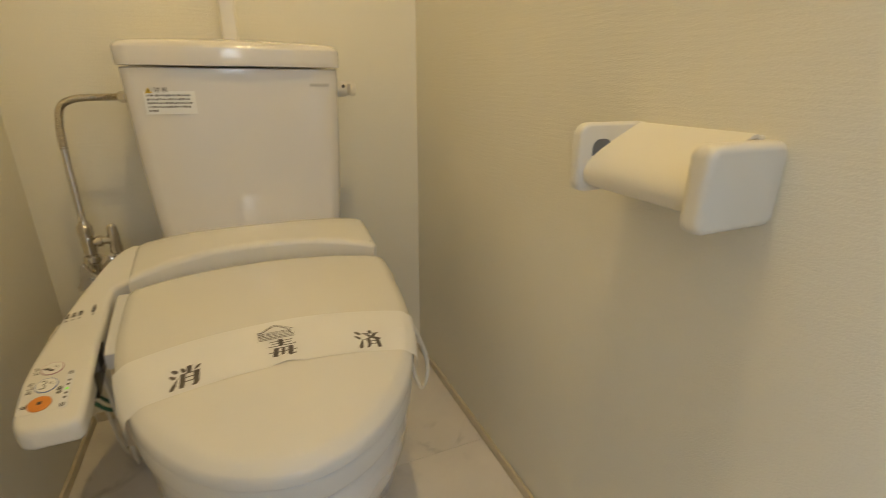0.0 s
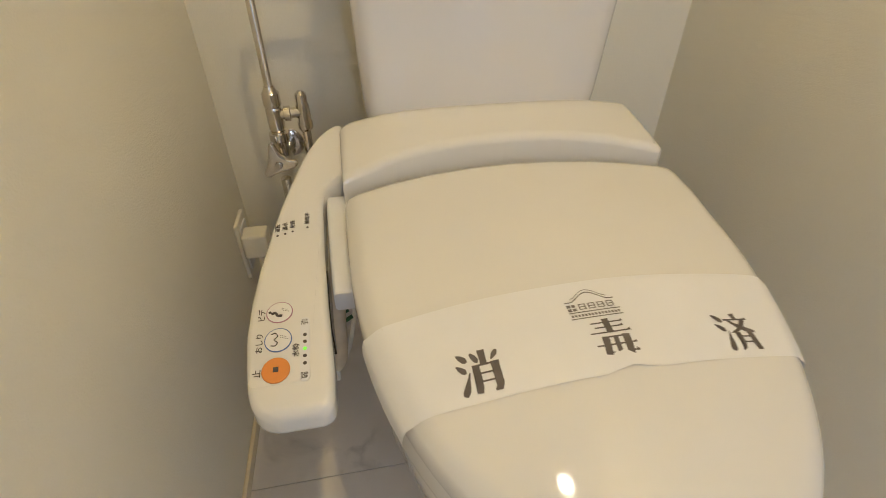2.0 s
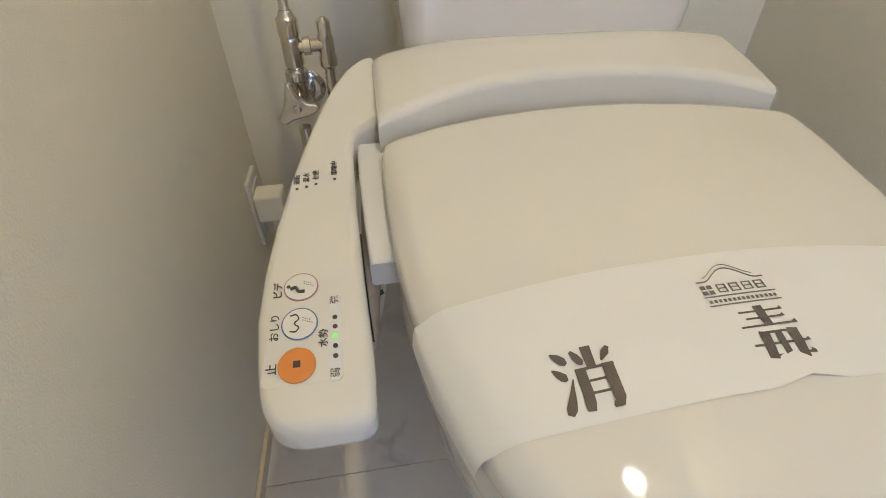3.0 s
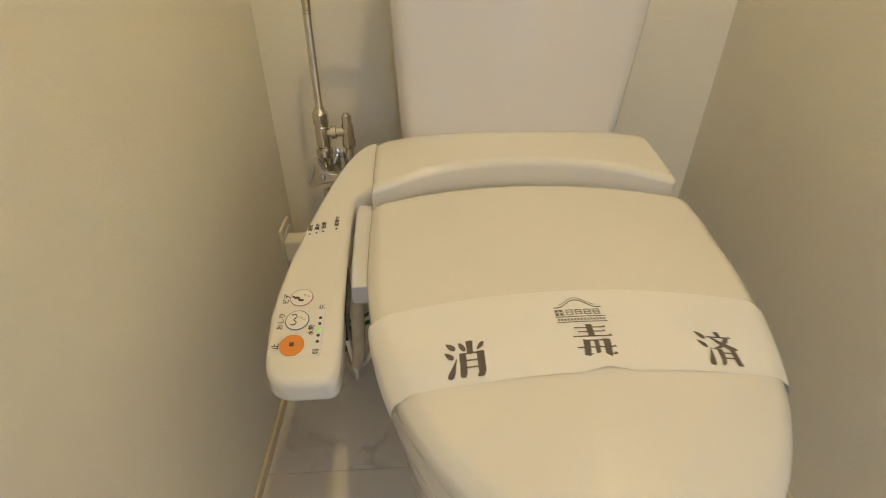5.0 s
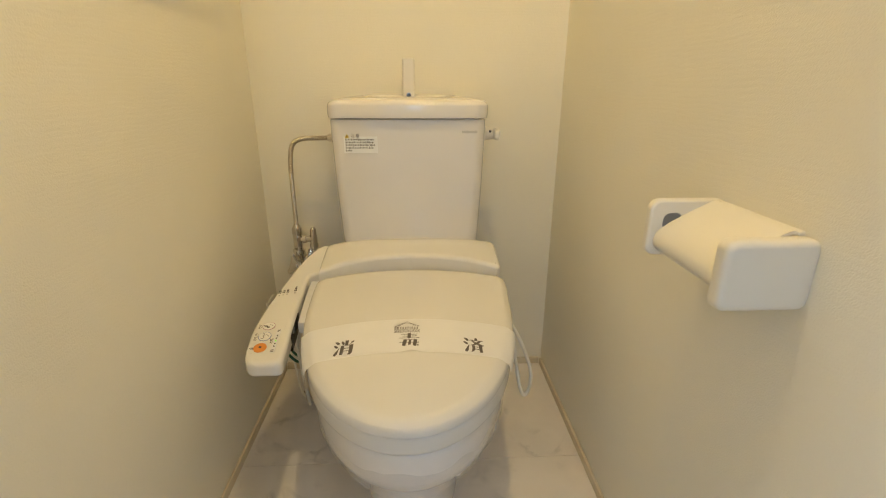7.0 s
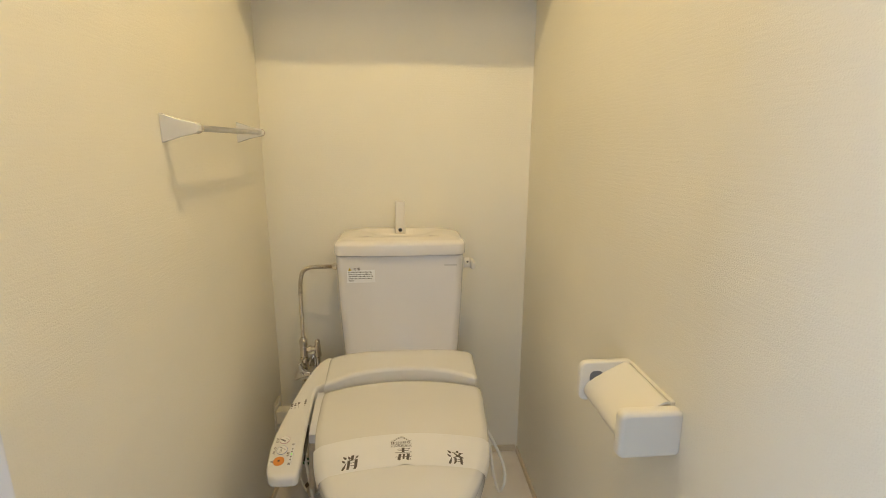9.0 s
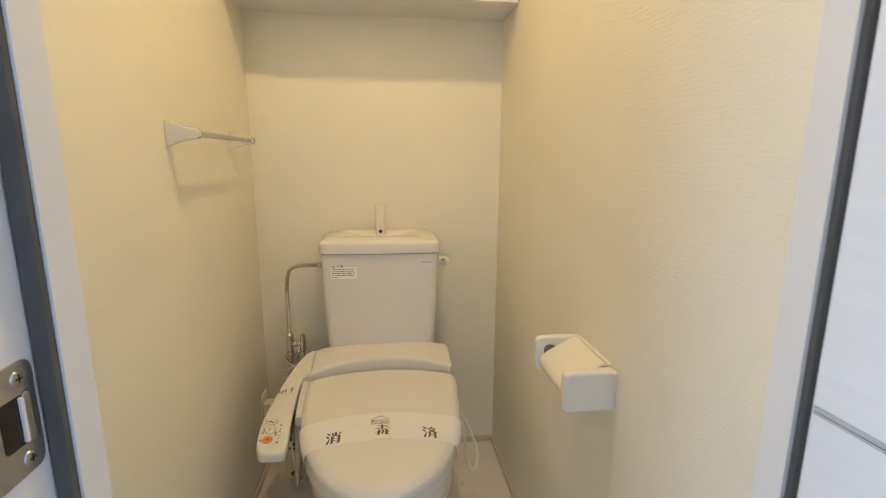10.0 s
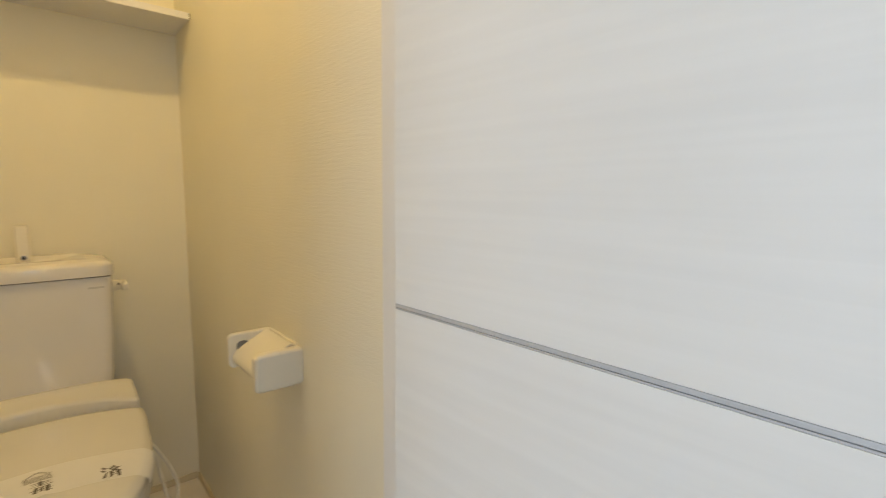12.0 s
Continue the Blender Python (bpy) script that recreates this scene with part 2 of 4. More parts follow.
def loft(rings, caps=True, bm=None):
    bm = bm or bmesh.new()
    loops = [[bm.verts.new(p) for p in ring] for ring in rings]
    n = len(loops[0])
    for a, b in zip(loops, loops[1:]):
        for i in range(n):
            bm.faces.new((a[i], a[(i + 1) % n], b[(i + 1) % n], b[i]))
    if caps:
        bm.faces.new(loops[0][::-1])
        bm.faces.new(loops[-1])
    return bm


def turned(profile, at, axis=(0, 0, 1), n=20, bm=None):
    """A turned solid: profile rows of (distance along the axis, radius)."""
    q = Vector((0, 0, 1)).rotation_difference(Vector(axis))
    rings = [[Vector(at) + q @ Vector((r * math.cos(2 * math.pi * i / n), r * math.sin(2 * math.pi * i / n), d)) for i in range(n)] for d, r in profile]
    return loft(rings, True, bm)


def curve_points(points, per=8):
    """A smooth line through the points."""
    p = [Vector(q) for q in points]
    p = [2 * p[0] - p[1]] + p + [2 * p[-1] - p[-2]]
    out = []
    for i in range(1, len(p) - 2):
        for k in range(per):
            t = k / per
            a, b, c, d = p[i - 1], p[i], p[i + 1], p[i + 2]
            out.append(0.5 * (2 * b + (c - a) * t + (2 * a - 5 * b + 4 * c - d) * t * t + (3 * b - a - 3 * c + d) * t ** 3))
    return out + [p[-2]]


def tube(points, radius, n=10, per=8, ripple=0.0, bm=None):
    line = curve_points(points, per)
    rings, side = [], None
    for i, p in enumerate(line):
        d = (line[min(i + 1, len(line) - 1)] - line[max(i - 1, 0)]).normalized()
        side = side or d.orthogonal().normalized()
        side = (side - d * side.dot(d)).normalized()
        up = d.cross(side)
        r = radius * (1 + (ripple if i % 2 else 0))
        rings.append([p + r * (math.cos(2 * math.pi * k / n) * side + math.sin(2 * math.pi * k / n) * up) for k in range(n)])
    return loft(rings, True, bm)


def lerp_table(rows, x):
    """Straight between rows of (x, value), x falling or rising."""
    rows = sorted(rows)
    return float(np.interp(x, [r[0] for r in rows], [r[1] for r in rows]))


def round_rect(cx, cy, w, h, r, n=5):
    out = []
    for sx, sy, a0 in ((1, 1, 0), (-1, 1, 90), (-1, -1, 180), (1, -1, 270)):
        for k in range(n + 1):
            a = radians(a0 + 90 * k / n)
            out.append((cx + sx * (w / 2 - r) + r * math.cos(a), cy + sy * (h / 2 - r) + r * math.sin(a)))
    return out


def lettering(name, text, size, m, material, parent, bend=None, stretch=1.0, heavy=0.0, label=""):
    """Flat letters in Blender's own font, centred on the pose m, turned into a mesh with a little thickness."""
    cu = bpy.data.curves.new(name, "FONT")
    cu.body, cu.size, cu.align_x, cu.align_y, cu.offset, cu.extrude = text, size, "CENTER", "CENTER", heavy, 0.00015
    cu.resolution_u = 3
    tmp = new("letters", cu)
    me = bpy.data.meshes.new_from_object(tmp.evaluated_get(bpy.context.evaluated_depsgraph_get()))
    bpy.data.objects.remove(tmp)
    bpy.data.curves.remove(cu)
    bm = bmesh.new()
    bm.from_mesh(me)
    bpy.data.meshes.remove(me)
    bmesh.ops.transform(bm, matrix=m @ Matrix.Diagonal((stretch, 1, 1, 1)), verts=bm.verts)
    if bend:
        for v in bm.verts:
            v.co.z += bend(v.co.x, v.co.y)
    return part(name, bm, material, parent, label, weighted=False)


# ---- setting ----
X0, X1, YD, TOP = -0.432, 0.433, -1.298, 2.28
structure = dict(kind="structure")


def wall(name, *dims, material=None, label="cream ribbed vinyl wallpaper wall", category="wall"):
    ob = part(name, box(*dims), material or WALL, None, label, weighted=False)
    return tagged(ob, label, category, kind="structure")


wall("wall_north", X0 - 0.1, X1 + 0.1, 0.0, 0.1, 0, 2.4)
wall("wall_west", X0 - 0.1, X0, -1.43, 0.0, 0, 2.4)
wall("wall_east", X1, X1 + 0.1, -1.43, 0.0, 0, 2.4)
# the wall with the doorway: a pier beside the latch, a narrow one at the hinges, and the head
wall("wall_south_pier", X0, -0.268, -1.428, YD, 0, TOP)
wall("wall_south_head", -0.268, X1, -1.428, YD, 2.04, TOP)
part_ceiling = part("ceiling", box(X0 - 0.1, X1 + 0.1, -1.43, 0.1, TOP, 2.4), CEIL, None, weighted=False)
tagged(part_ceiling, "white papered ceiling of the small toilet room", "ceiling", kind="structure")

# floor: a slab with vinyl tiles on it
floor = part("floor", box(-1.9, 1.2, -3.3, 0.1, -0.12, -0.004), mat("screed", (0.4, 0.39, 0.37), 0.8), None, weighted=False)
tagged(floor, "pale grey marble-pattern vinyl tile floor", "floor", kind="structure")
for ya, yb in ((-0.4306, 0.0), (-0.8806, -0.4314), (-1.3496, -0.8814)):
    for xa, xb in ((X0, 0.0196), (0.0204, X1)):
        part("tile", box(xa, xb, ya, yb, -0.004, 0.0, 0.0006, 1), MARBLE, floor, weighted=False)


def skirting(name, x0, x1, y0, y1):
    ob = part(name, box(x0, x1, y0, y1, 0.0, 0.024, 0.004, 2), TRIM)
    return tagged(ob, "thin cream plastic skirting strip", "baseboard", kind="structure")


skirting("baseboard_west", X0, X0 + 0.008, YD, -0.009)
skirting("baseboard_east", X1 - 0.008, X1, YD, -0.009)
skirting("baseboard_north", X0 + 0.008, X1 - 0.008, -0.008, 0.0)

# door frame: jambs with a stop, a dark gasket on the stop's face, a head
JL, JR = -0.231, 0.407
door_frame = thing("door_frame", (0.08, -1.36, 0.0), "white wooden door frame with dark rubber gasket", "door frame", kind="structure")
part("jamb", box(-0.268, JL, -1.440, -1.300, 0, 2.03, 0.0015), FRAME, door_frame)
part("jamb", box(JR, X1 + 0.02, -1.440, -1.300, 0, 2.03, 0.0015), FRAME, door_frame)
part("head", box(-0.268, X1 + 0.02, -1.440, -1.286, 2.03, 2.07, 0.0015), FRAME, door_frame)
part("stop", box(JL, JL + 0.016, -1.335, -1.302, 0, 2.03, 0.0015), FRAME, door_frame)
part("stop", box(JR - 0.012, JR, -1.335, -1.302, 0, 2.03, 0.0015), FRAME, door_frame)
part("stop", box(JL + 0.016, JR - 0.012, -1.335, -1.302, 2.014, 2.03, 0.0015), FRAME, door_frame)
part("gasket", box(JL + 0.001, JL + 0.014, -1.342, -1.335, 0, 2.014, 0.002), RUBBER, door_frame, "dark grey rubber gasket")
part("gasket", box(JR - 0.0080, JR - 0.0005, -1.342, -1.335, 0, 2.014, 0.002), RUBBER, door_frame, "dark grey rubber gasket")


# ---- door, open against the hall ----
def open_door():
    door = thing("door_1", (0.374, -1.70, 0.0), "white wood-grain door standing open with a silver groove", "door", kind="structure")
    turn = Matrix.Translation((0.3545, -1.389, 0)) @ pose(0, 0, 0, 0, 0, 2.3)

    def placed(name, bm, material, parent, label=""):
        bmesh.ops.transform(bm, matrix=turn, verts=bm.verts)
        return part(name, bm, material, parent, label)

    placed("panel", box(0, 0.034, -0.62, 0, 0.01, 0.9325, 0.001), DOOR, door)
    placed("panel", box(0, 0.034, -0.62, 0, 0.9395, 2.012, 0.001), DOOR, door)
    placed("core", box(0.0025, 0.0315, -0.618, -0.002, 0.02, 2.0), FRAME, door)
    placed("groove_strip", box(0.0002, 0.004, -0.6195, -0.001, 0.9351, 0.9394, 0.0003, 1), ALU, door, "silver inlay strip in the groove")
    placed("groove_strip", box(0.0002, 0.004, -0.6195, -0.001, 0.9326, 0.9344, 0.0003, 1), ALU, door, "silver inlay strip in the groove")
    return door


open_door()


def strike_plate():
    s = thing("strike_plate", (JL, -1.372, 0.945), "brushed steel strike plate screwed to the jamb", "strike plate")
    cy, cz = -1.3740, 0.9480
    turn = Matrix(((0, 0, 1, JL), (1, 0, 0, 0), (0, 1, 0, 0), (0, 0, 0, 1)))

    def flat(name, y, z, w, h, r, x0, x1, bev, material, parent, label=""):
        bm = slab(round_rect(y, z, w, h, r), x0, x1, bev, 2)
        bmesh.ops.transform(bm, matrix=turn, verts=bm.verts)
        return part(name, bm, material, parent, label)

    plate = flat("plate", cy, cz, 0.058, 0.082, 0.009, 0, 0.0016, 0.0005, STEEL, s)
    flat("latch_hole", cy + 0.006, cz, 0.022, 0.036, 0.004, 0.0012, 0.0020, 0.0003, BLACK, plate, "dark latch opening")
    flat("lip", cy + 0.0185, cz, 0.007, 0.038, 0.003, 0.0014, 0.0034, 0.0012, STEEL, plate)
    flat("lip", cy + 0.0125, cz, 0.0028, 0.034, 0.0012, 0.0018, 0.0046, 0.0008, FRAME, plate, "pale latch edge")
    for z in (cz - 0.030, cz + 0.030):
        part("screw", turned([(0, 0.0058), (0.0012, 0.0052), (0.0018, 0.003)], (JL + 0.0016, cy + 0.014, z), (1, 0, 0), 16), STEEL, plate)
        part("slot", box(JL + 0.0030, JL + 0.0036, cy + 0.011, cy + 0.017, z - 0.0006, z + 0.0006), BLACK, plate)
        part("slot", box(JL + 0.0030, JL + 0.0036, cy + 0.0134, cy + 0.0146, z - 0.003, z + 0.003), BLACK, plate)
    return s


strike_plate()

# ---- hall behind the camera ----
HALL = mat("hall_paper", (0.80, 0.80, 0.80), 0.7, vary=0.02, bump=0.3, bump_scale=250)
# unseen; plain walls added to close the hall round its two daylight openings
for nm, dims in (("wall_hall_east", (1.1, 1.2, -3.3, -1.43, 0, 2.4)), ("wall_hall_south_a", (-1.9, -0.07, -3.3, -3.2, 0, 2.4)), ("wall_hall_south_b", (0.11, 1.1, -3.3, -3.2, 0, 2.4)),
                 ("wall_hall_south_sill", (-0.07, 0.11, -3.3, -3.2, 0, 0.75)), ("wall_hall_south_head", (-0.07, 0.11, -3.3, -3.2, 2.09, 2.4)),
                 ("wall_hall_north_a", (-1.8, X0, -1.53, -1.43, 0, 2.4)), ("wall_hall_north_b", (X1 + 0.02, 1.1, -1.53, -1.43, 0, 2.4)),
                 ("wall_hall_west_a", (-1.9, -1.8, -3.2, -2.62, 0, 2.4)), ("wall_hall_west_b", (-1.9, -1.8, -1.58, -1.43, 0, 2.4)),
                 ("wall_hall_west_sill", (-1.9, -1.8, -2.62, -1.58, 0, 0.38)), ("wall_hall_west_head", (-1.9, -1.8, -2.62, -1.58, 2.12, 2.4))):
    wall(nm, *dims, material=HALL, label="plain white wall of the hall")
tagged(part("ceiling_hall", box(-1.9, 1.2, -3.3, -1.432, 2.38, 2.48), CEIL, None, weighted=False), "white ceiling of the hall", "ceiling", kind="structure")

# ---- toilet ----
CX, LW, LY, LF = 0.001, 0.222, -0.44, 0.349


def lid_half(y):
    return LW * math.sqrt(max(0.0, 1 - ((LY - y) / LF) ** 2)) if y < LY else LW


LID_LINE = [(-0.25, 0.4715), (-0.34, 0.4715), (-0.42, 0.4690), (-0.50, 0.4635), (-0.57, 0.456), (-0.63, 0.4455), (-0.70, 0.4300), (-0.76, 0.4140), (-0.80, 0.4020)]
LID_FIT = np.polyfit([p[0] for p in LID_LINE], [p[1] for p in LID_LINE], 4)
FALL_FIT = np.polyfit([-0.30, -0.40, -0.50, -0.60, -0.70, -0.80], [0.0, 0.010, 0.021, 0.029, 0.033, 0.034], 3)


def lid_z(x, y):
    return float(np.polyval(LID_FIT, y)) - float(np.polyval(FALL_FIT, y)) * ((x - CX) / 0.22) ** 2


def lid_outline(grow=0.0, back=0.0):
    pts = []
    for k in range(41):
        a = math.pi * k / 40
        pts.append((CX + (LW + grow) * math.cos(a), LY - (LF + grow) * math.sin(a)))
    side = [(-0.2230, -0.39), (-0.2225, -0.349), (-0.2200, -0.337), (-0.212, -0.3300)]
    rear = [(x, -0.289 - 0.036 * (x / 0.2) ** 2) for x in (-0.17, -0.12, -0.06, 0.0, 0.06, 0.12, 0.17)]
    for x, y in side + rear + [(-x + 0.004, y) for x, y in side[::-1]]:
        pts.append((CX + x * (1 + grow / 0.22), y + back))
    return pts




def bend_by(bm, f):
    for v in bm.verts:
        v.co.z += f(v.co.x, v.co.y)
    return bm


toilet = thing("toilet", (0.0, -0.40, 0.0), "white ceramic toilet with tank and electric bidet seat", "toilet")

# bowl and foot in one casting
rows = [(0.3425, 0.192, -0.46, -0.770, -0.075), (0.3420, 0.1965, -0.46, -0.776, -0.075), (0.3385, 0.2000, -0.46, -0.780, -0.075), (0.326, 0.202, -0.46, -0.783, -0.075), (0.306, 0.203, -0.46, -0.783, -0.075),
        (0.282, 0.202, -0.46, -0.779, -0.075), (0.258, 0.196, -0.46, -0.768, -0.075), (0.234, 0.184, -0.455, -0.749, -0.075), (0.210, 0.168, -0.455, -0.724, -0.075), (0.187, 0.149, -0.45, -0.700, -0.075),
        (0.168, 0.128, -0.45, -0.675, -0.075), (0.150, 0.110, -0.45, -0.657, -0.075), (0.12, 0.101, -0.45, -0.646, -0.075), (0.03, 0.103, -0.45, -0.650, -0.07), (0.008, 0.107, -0.45, -0.655, -0.07), (0.0, 0.105, -0.45, -0.653, -0.07)]
rings = []
for z, w, yc, yf, yb in rows:
    ring = [(CX + w * math.cos(math.pi * k / 32), yc - (yc - yf) * math.sin(math.pi * k / 32), z) for k in range(33)]
    n = 6
    ring += [(CX - w, yc + (yb - yc) * k / n, z) for k in range(1, n + 1)]
    ring += [(CX - w + 2 * w * k / n, yb, z) for k in range(1, n)]
    ring += [(CX + w, yb + (yc - yb) * k / n, z) for k in range(n)]
    rings.append(ring)
part("bowl", loft(rings), CERAMIC, toilet, "glossy white ceramic bowl and foot")
film = []
for (z, w, yc, yf, yb), grow, low in ((rows[4], 1.006, 0.0), (rows[5], 1.008, 0.0), (rows[6], 1.012, -0.003), (rows[7], 1.018, -0.006), (rows[8], 1.030, -0.010), (rows[9], 1.055, -0.014)):
    film.append([(CX + grow * w * math.cos(math.pi * k / 64) + 0.003 * noise.noise(Vector((k * 0.5, z * 9, 0))), yc - grow * (yc - yf) * math.sin(math.pi * k / 64) + 0.003 * noise.noise(Vector((k * 0.6, z * 9, 4))), z + low + 0.010 * noise.noise(Vector((k * 0.35, z * 5, 9)))) for k in range(65)])
bm = bmesh.new()
grid = [[bm.verts.new(p) for p in ring] for ring in film]
for a, c in zip(grid, grid[1:]):
    for k in range(64):
        bm.faces.new((a[k], a[k + 1], c[k + 1], c[k]))
part("film", bm, FILM, toilet, "loose clear plastic film round the bowl", weighted=False)
for sx in (-1, 1):
    part("bolt_cap", turned([(0, 0.011), (0.006, 0.010), (0.010, 0.006), (0.011, 0.002)], (CX + sx * 0.1025, -0.52, 0.05), (sx, 0, 0.12), 14), CERAMIC, toilet)


# tank
def tank_ring(z, w, yf, yb, r):
    ring = round_rect(0, (yf + yb) / 2, 2 * w, yb - yf, r, 6)
    front = [(-(w - r) + 2 * (w - r) * k / 12, yf) for k in range(1, 12)]
    return [(x, y, z) for x, y in ring[:21] + front + ring[21:]]


part("tank", loft([tank_ring(*q) for q in ((0.385, 0.160, -0.150, -0.03, 0.03), (0.40, 0.166, -0.165, -0.022, 0.03), (0.44, 0.1745, -0.176, -0.018, 0.03), (0.52, 0.1820, -0.183, -0.016, 0.028),
                                           (0.66, 0.1880, -0.191, -0.015, 0.026), (0.80, 0.1915, -0.196, -0.015, 0.024), (0.8195, 0.1915, -0.196, -0.015, 0.024), (0.8215, 0.1895, -0.194, -0.017, 0.023))]), CERAMIC, toilet, "white ceramic tank")
lid_rings = [tank_ring(0.8240, 0.193, -0.198, -0.010, 0.024), tank_ring(0.8250, 0.1955, -0.2005, -0.008, 0.026), tank_ring(0.832, 0.1968, -0.2020, -0.008, 0.027), tank_ring(0.845, 0.1970, -0.2020, -0.008, 0.027)]
for k in range(1, 10):
    a = radians(10 * k)
    lid_rings.append(tank_ring(0.851 + 0.0155 * math.sin(a), 0.1970 - 0.0155 * (1 - math.cos(a)), -0.2020 + 0.020 * (1 - math.cos(a)), -0.008 - 0.006 * (1 - math.cos(a)), 0.028))
lid_rings += [tank_ring(0.8680, 0.168, -0.166, -0.020, 0.032), tank_ring(0.8690, 0.140, -0.150, -0.026, 0.034), tank_ring(0.8635, 0.105, -0.135, -0.034, 0.036), tank_ring(0.8560, 0.075, -0.120, -0.045, 0.03), tank_ring(0.8530, 0.03, -0.100, -0.07, 0.010)]
bm = loft(lid_rings)
for v in bm.verts:
    k = min(1.0, max(0.0, (v.co.z - 0.845) / 0.0155))
    if v.co.y < -0.10:
        v.co.y -= 0.008 * (1 - (v.co.x / 0.197) ** 2)
    v.co.z += 0.011 * k * max(0.0, 1 - (v.co.x / 0.19) ** 2) * min(1.0, (v.co.y + 0.21) / 0.12)
part("tank_lid", bm, CERAMIC, toilet, "white ceramic tank lid with a shallow dished top")
spout = part("spout", box(-0.0165, 0.0165, -0.056, -0.030, 0.856, 0.968, 0.006, 4), HOLDER, toilet, "slim upright hand-wash spout")
part("nozzle", turned([(0, 0.0074), (0.002, 0.0070), (0.0022, 0.0050)], (0, -0.0555, 0.8745), (0, -1, 0), 18), STEEL, spout)
part("nozzle_hole", turned([(0, 0.0056), (0.0005, 0.0054)], (0, -0.0575, 0.8745), (0, -1, 0), 16), BLACK, spout)
lever = part("flush_lever", turned([(0, 0.0190), (0.004, 0.0190), (0.006, 0.0165), (0.022, 0.0160), (0.026, 0.0145), (0.028, 0.010)], (0.1915, -0.135, 0.783), (1, 0, 0), 24), HOLDER, toilet, "small white plastic flush lever")
part("lever_washer", turned([(0, 0.0205), (0.003, 0.0205)], (0.1905, -0.135, 0.783), (1, 0, 0), 24), GREYPLASTIC, lever, "grey washer against the tank")
bm = slab(round_rect(-0.150, 0.783, 0.060, 0.026, 0.009), 0.0, 0.013, 0.004, 3)
bmesh.ops.transform(bm, matrix=Matrix(((0, 0, 1, 0.2165), (1, 0, 0, 0), (0, 1, 0, 0), (0, 0, 0, 1))), verts=bm.verts)
part("lever_arm", bm, HOLDER, lever)
part("lever_dimple", turned([(0, 0.0035), (0.0006, 0.003)], (0.2085, -0.1512, 0.789), (0, -1, 0), 12), RUBBER, lever)

# warning label on the tank: heading and unreadable lines
def tank_front(z):
    return lerp_table([(0.52, -0.183), (0.66, -0.191), (0.80, -0.196), (0.82, -0.196)], z) - 0.0006


sticker = part("warning_label", box(-0.159, -0.0765, tank_front(0.764), -0.194, 0.741, 0.7885, 0.0), mat("label_paper", (0.90, 0.90, 0.89), 0.5, vary=0.01), toilet, "white paper warning label with small black print", weighted=False)
up = Matrix(((1, 0, 0, 0), (0, 0, -1, 0), (0, 1, 0, 0), (0, 0, 0, 1)))
FY = tank_front(0.764) - 0.0004
bm = bmesh.new()
f = bm.faces.new([bm.verts.new(p) for p in ((-0.1565, FY, 0.7775), (-0.1445, FY, 0.7775), (-0.1505, FY, 0.7872))])
part("warning_triangle", bm, YELLOW, sticker, "yellow warning triangle", weighted=False)
part("mark", box(-0.1512, -0.1498, FY - 0.0004, FY, 0.7795, 0.7845), INK, sticker, weighted=False)
lettering("heading", "注 意", 0.0095, Matrix.Translation((-0.1305, FY - 0.0002, 0.7825)) @ up, INK, sticker)
rng = random.Random(4)
for i, wdt in enumerate((0.071, 0.069, 0.071, 0.068, 0.018)):
    z, x = 0.7735 - i * 0.0066, -0.1545
    while x < -0.1545 + wdt - 0.002:
        w = rng.uniform(0.0012, 0.0030)
        part("print_bar", box(x, x + w, FY - 0.0003, FY, z - rng.uniform(0.0011, 0.0020), z + rng.uniform(0.0011, 0.0020)), INK, sticker, weighted=False)
        x += w + rng.uniform(0.0012, 0.0022)
part("maker_mark", box(0.132, 0.170, tank_front(0.792) - 0.0003, tank_front(0.792), 0.789, 0.7945), mat("faint_print", (0.55, 0.53, 0.50), 0.4), toilet, weighted=False)

# bidet seat: rear body, lid, ring, control arm
body_out = [(-0.2215, -0.318), (-0.2215, -0.200), (-0.214, -0.186), (-0.16, -0.178), (-0.08, -0.174), (0.0, -0.173), (0.08, -0.174), (0.16, -0.178), (0.211, -0.186), (0.2220, -0.202), (0.2220, -0.312), (0.214, -0.318)]
body_out += [(x, -0.2795 - 0.036 * (x / 0.2) ** 2) for x in (0.19, 0.15, 0.10, 0.05, 0.0, -0.05, -0.10, -0.15, -0.19)]
bm = slab([(x, y) for x, y in body_out], 0.36, 0.505, 0.011, 4, [i * 0.04 for i in range(-5, 6)], [-0.19, -0.205, -0.225, -0.245, -0.265, -0.285, -0.30])
for v in bm.verts:
    k = max(0.0, (v.co.z - 0.40) / 0.105)
    v.co.z += k * (lerp_table([(-0.32, -0.014), (-0.28, -0.004), (-0.24, 0.004), (-0.205, 0.010), (-0.17, 0.006)], v.co.y) - (0.016 if v.co.x < 0 else 0.011) * (v.co.x / 0.22) ** 4)
body = part("bidet_body", bm, PLASTIC, toilet, "ivory plastic rear body of the bidet seat")
for i, (x, w) in enumerate(((-0.012, 0.018), (-0.002, 0.030))):
    part("brand_bar", box(x - w / 2 + 0.008, x + w / 2 + 0.008, -0.214 - 0.008 * i, -0.2115 - 0.008 * i, 0.5095 - 0.002 * i, 0.5115 - 0.002 * i), mat("brand_print", (0.50, 0.48, 0.45), 0.4), body, weighted=False)

def lid_thick(y):
    return lerp_table([(-0.80, 0.0220), (-0.70, 0.029), (-0.60, 0.029), (-0.30, 0.025)], y)


def lid_roll(d, y):
    """How far the top falls towards the rim, d in from the edge."""
    return 0.42 * lid_thick(y) * max(0.0, 1 - d / 0.021) ** 2


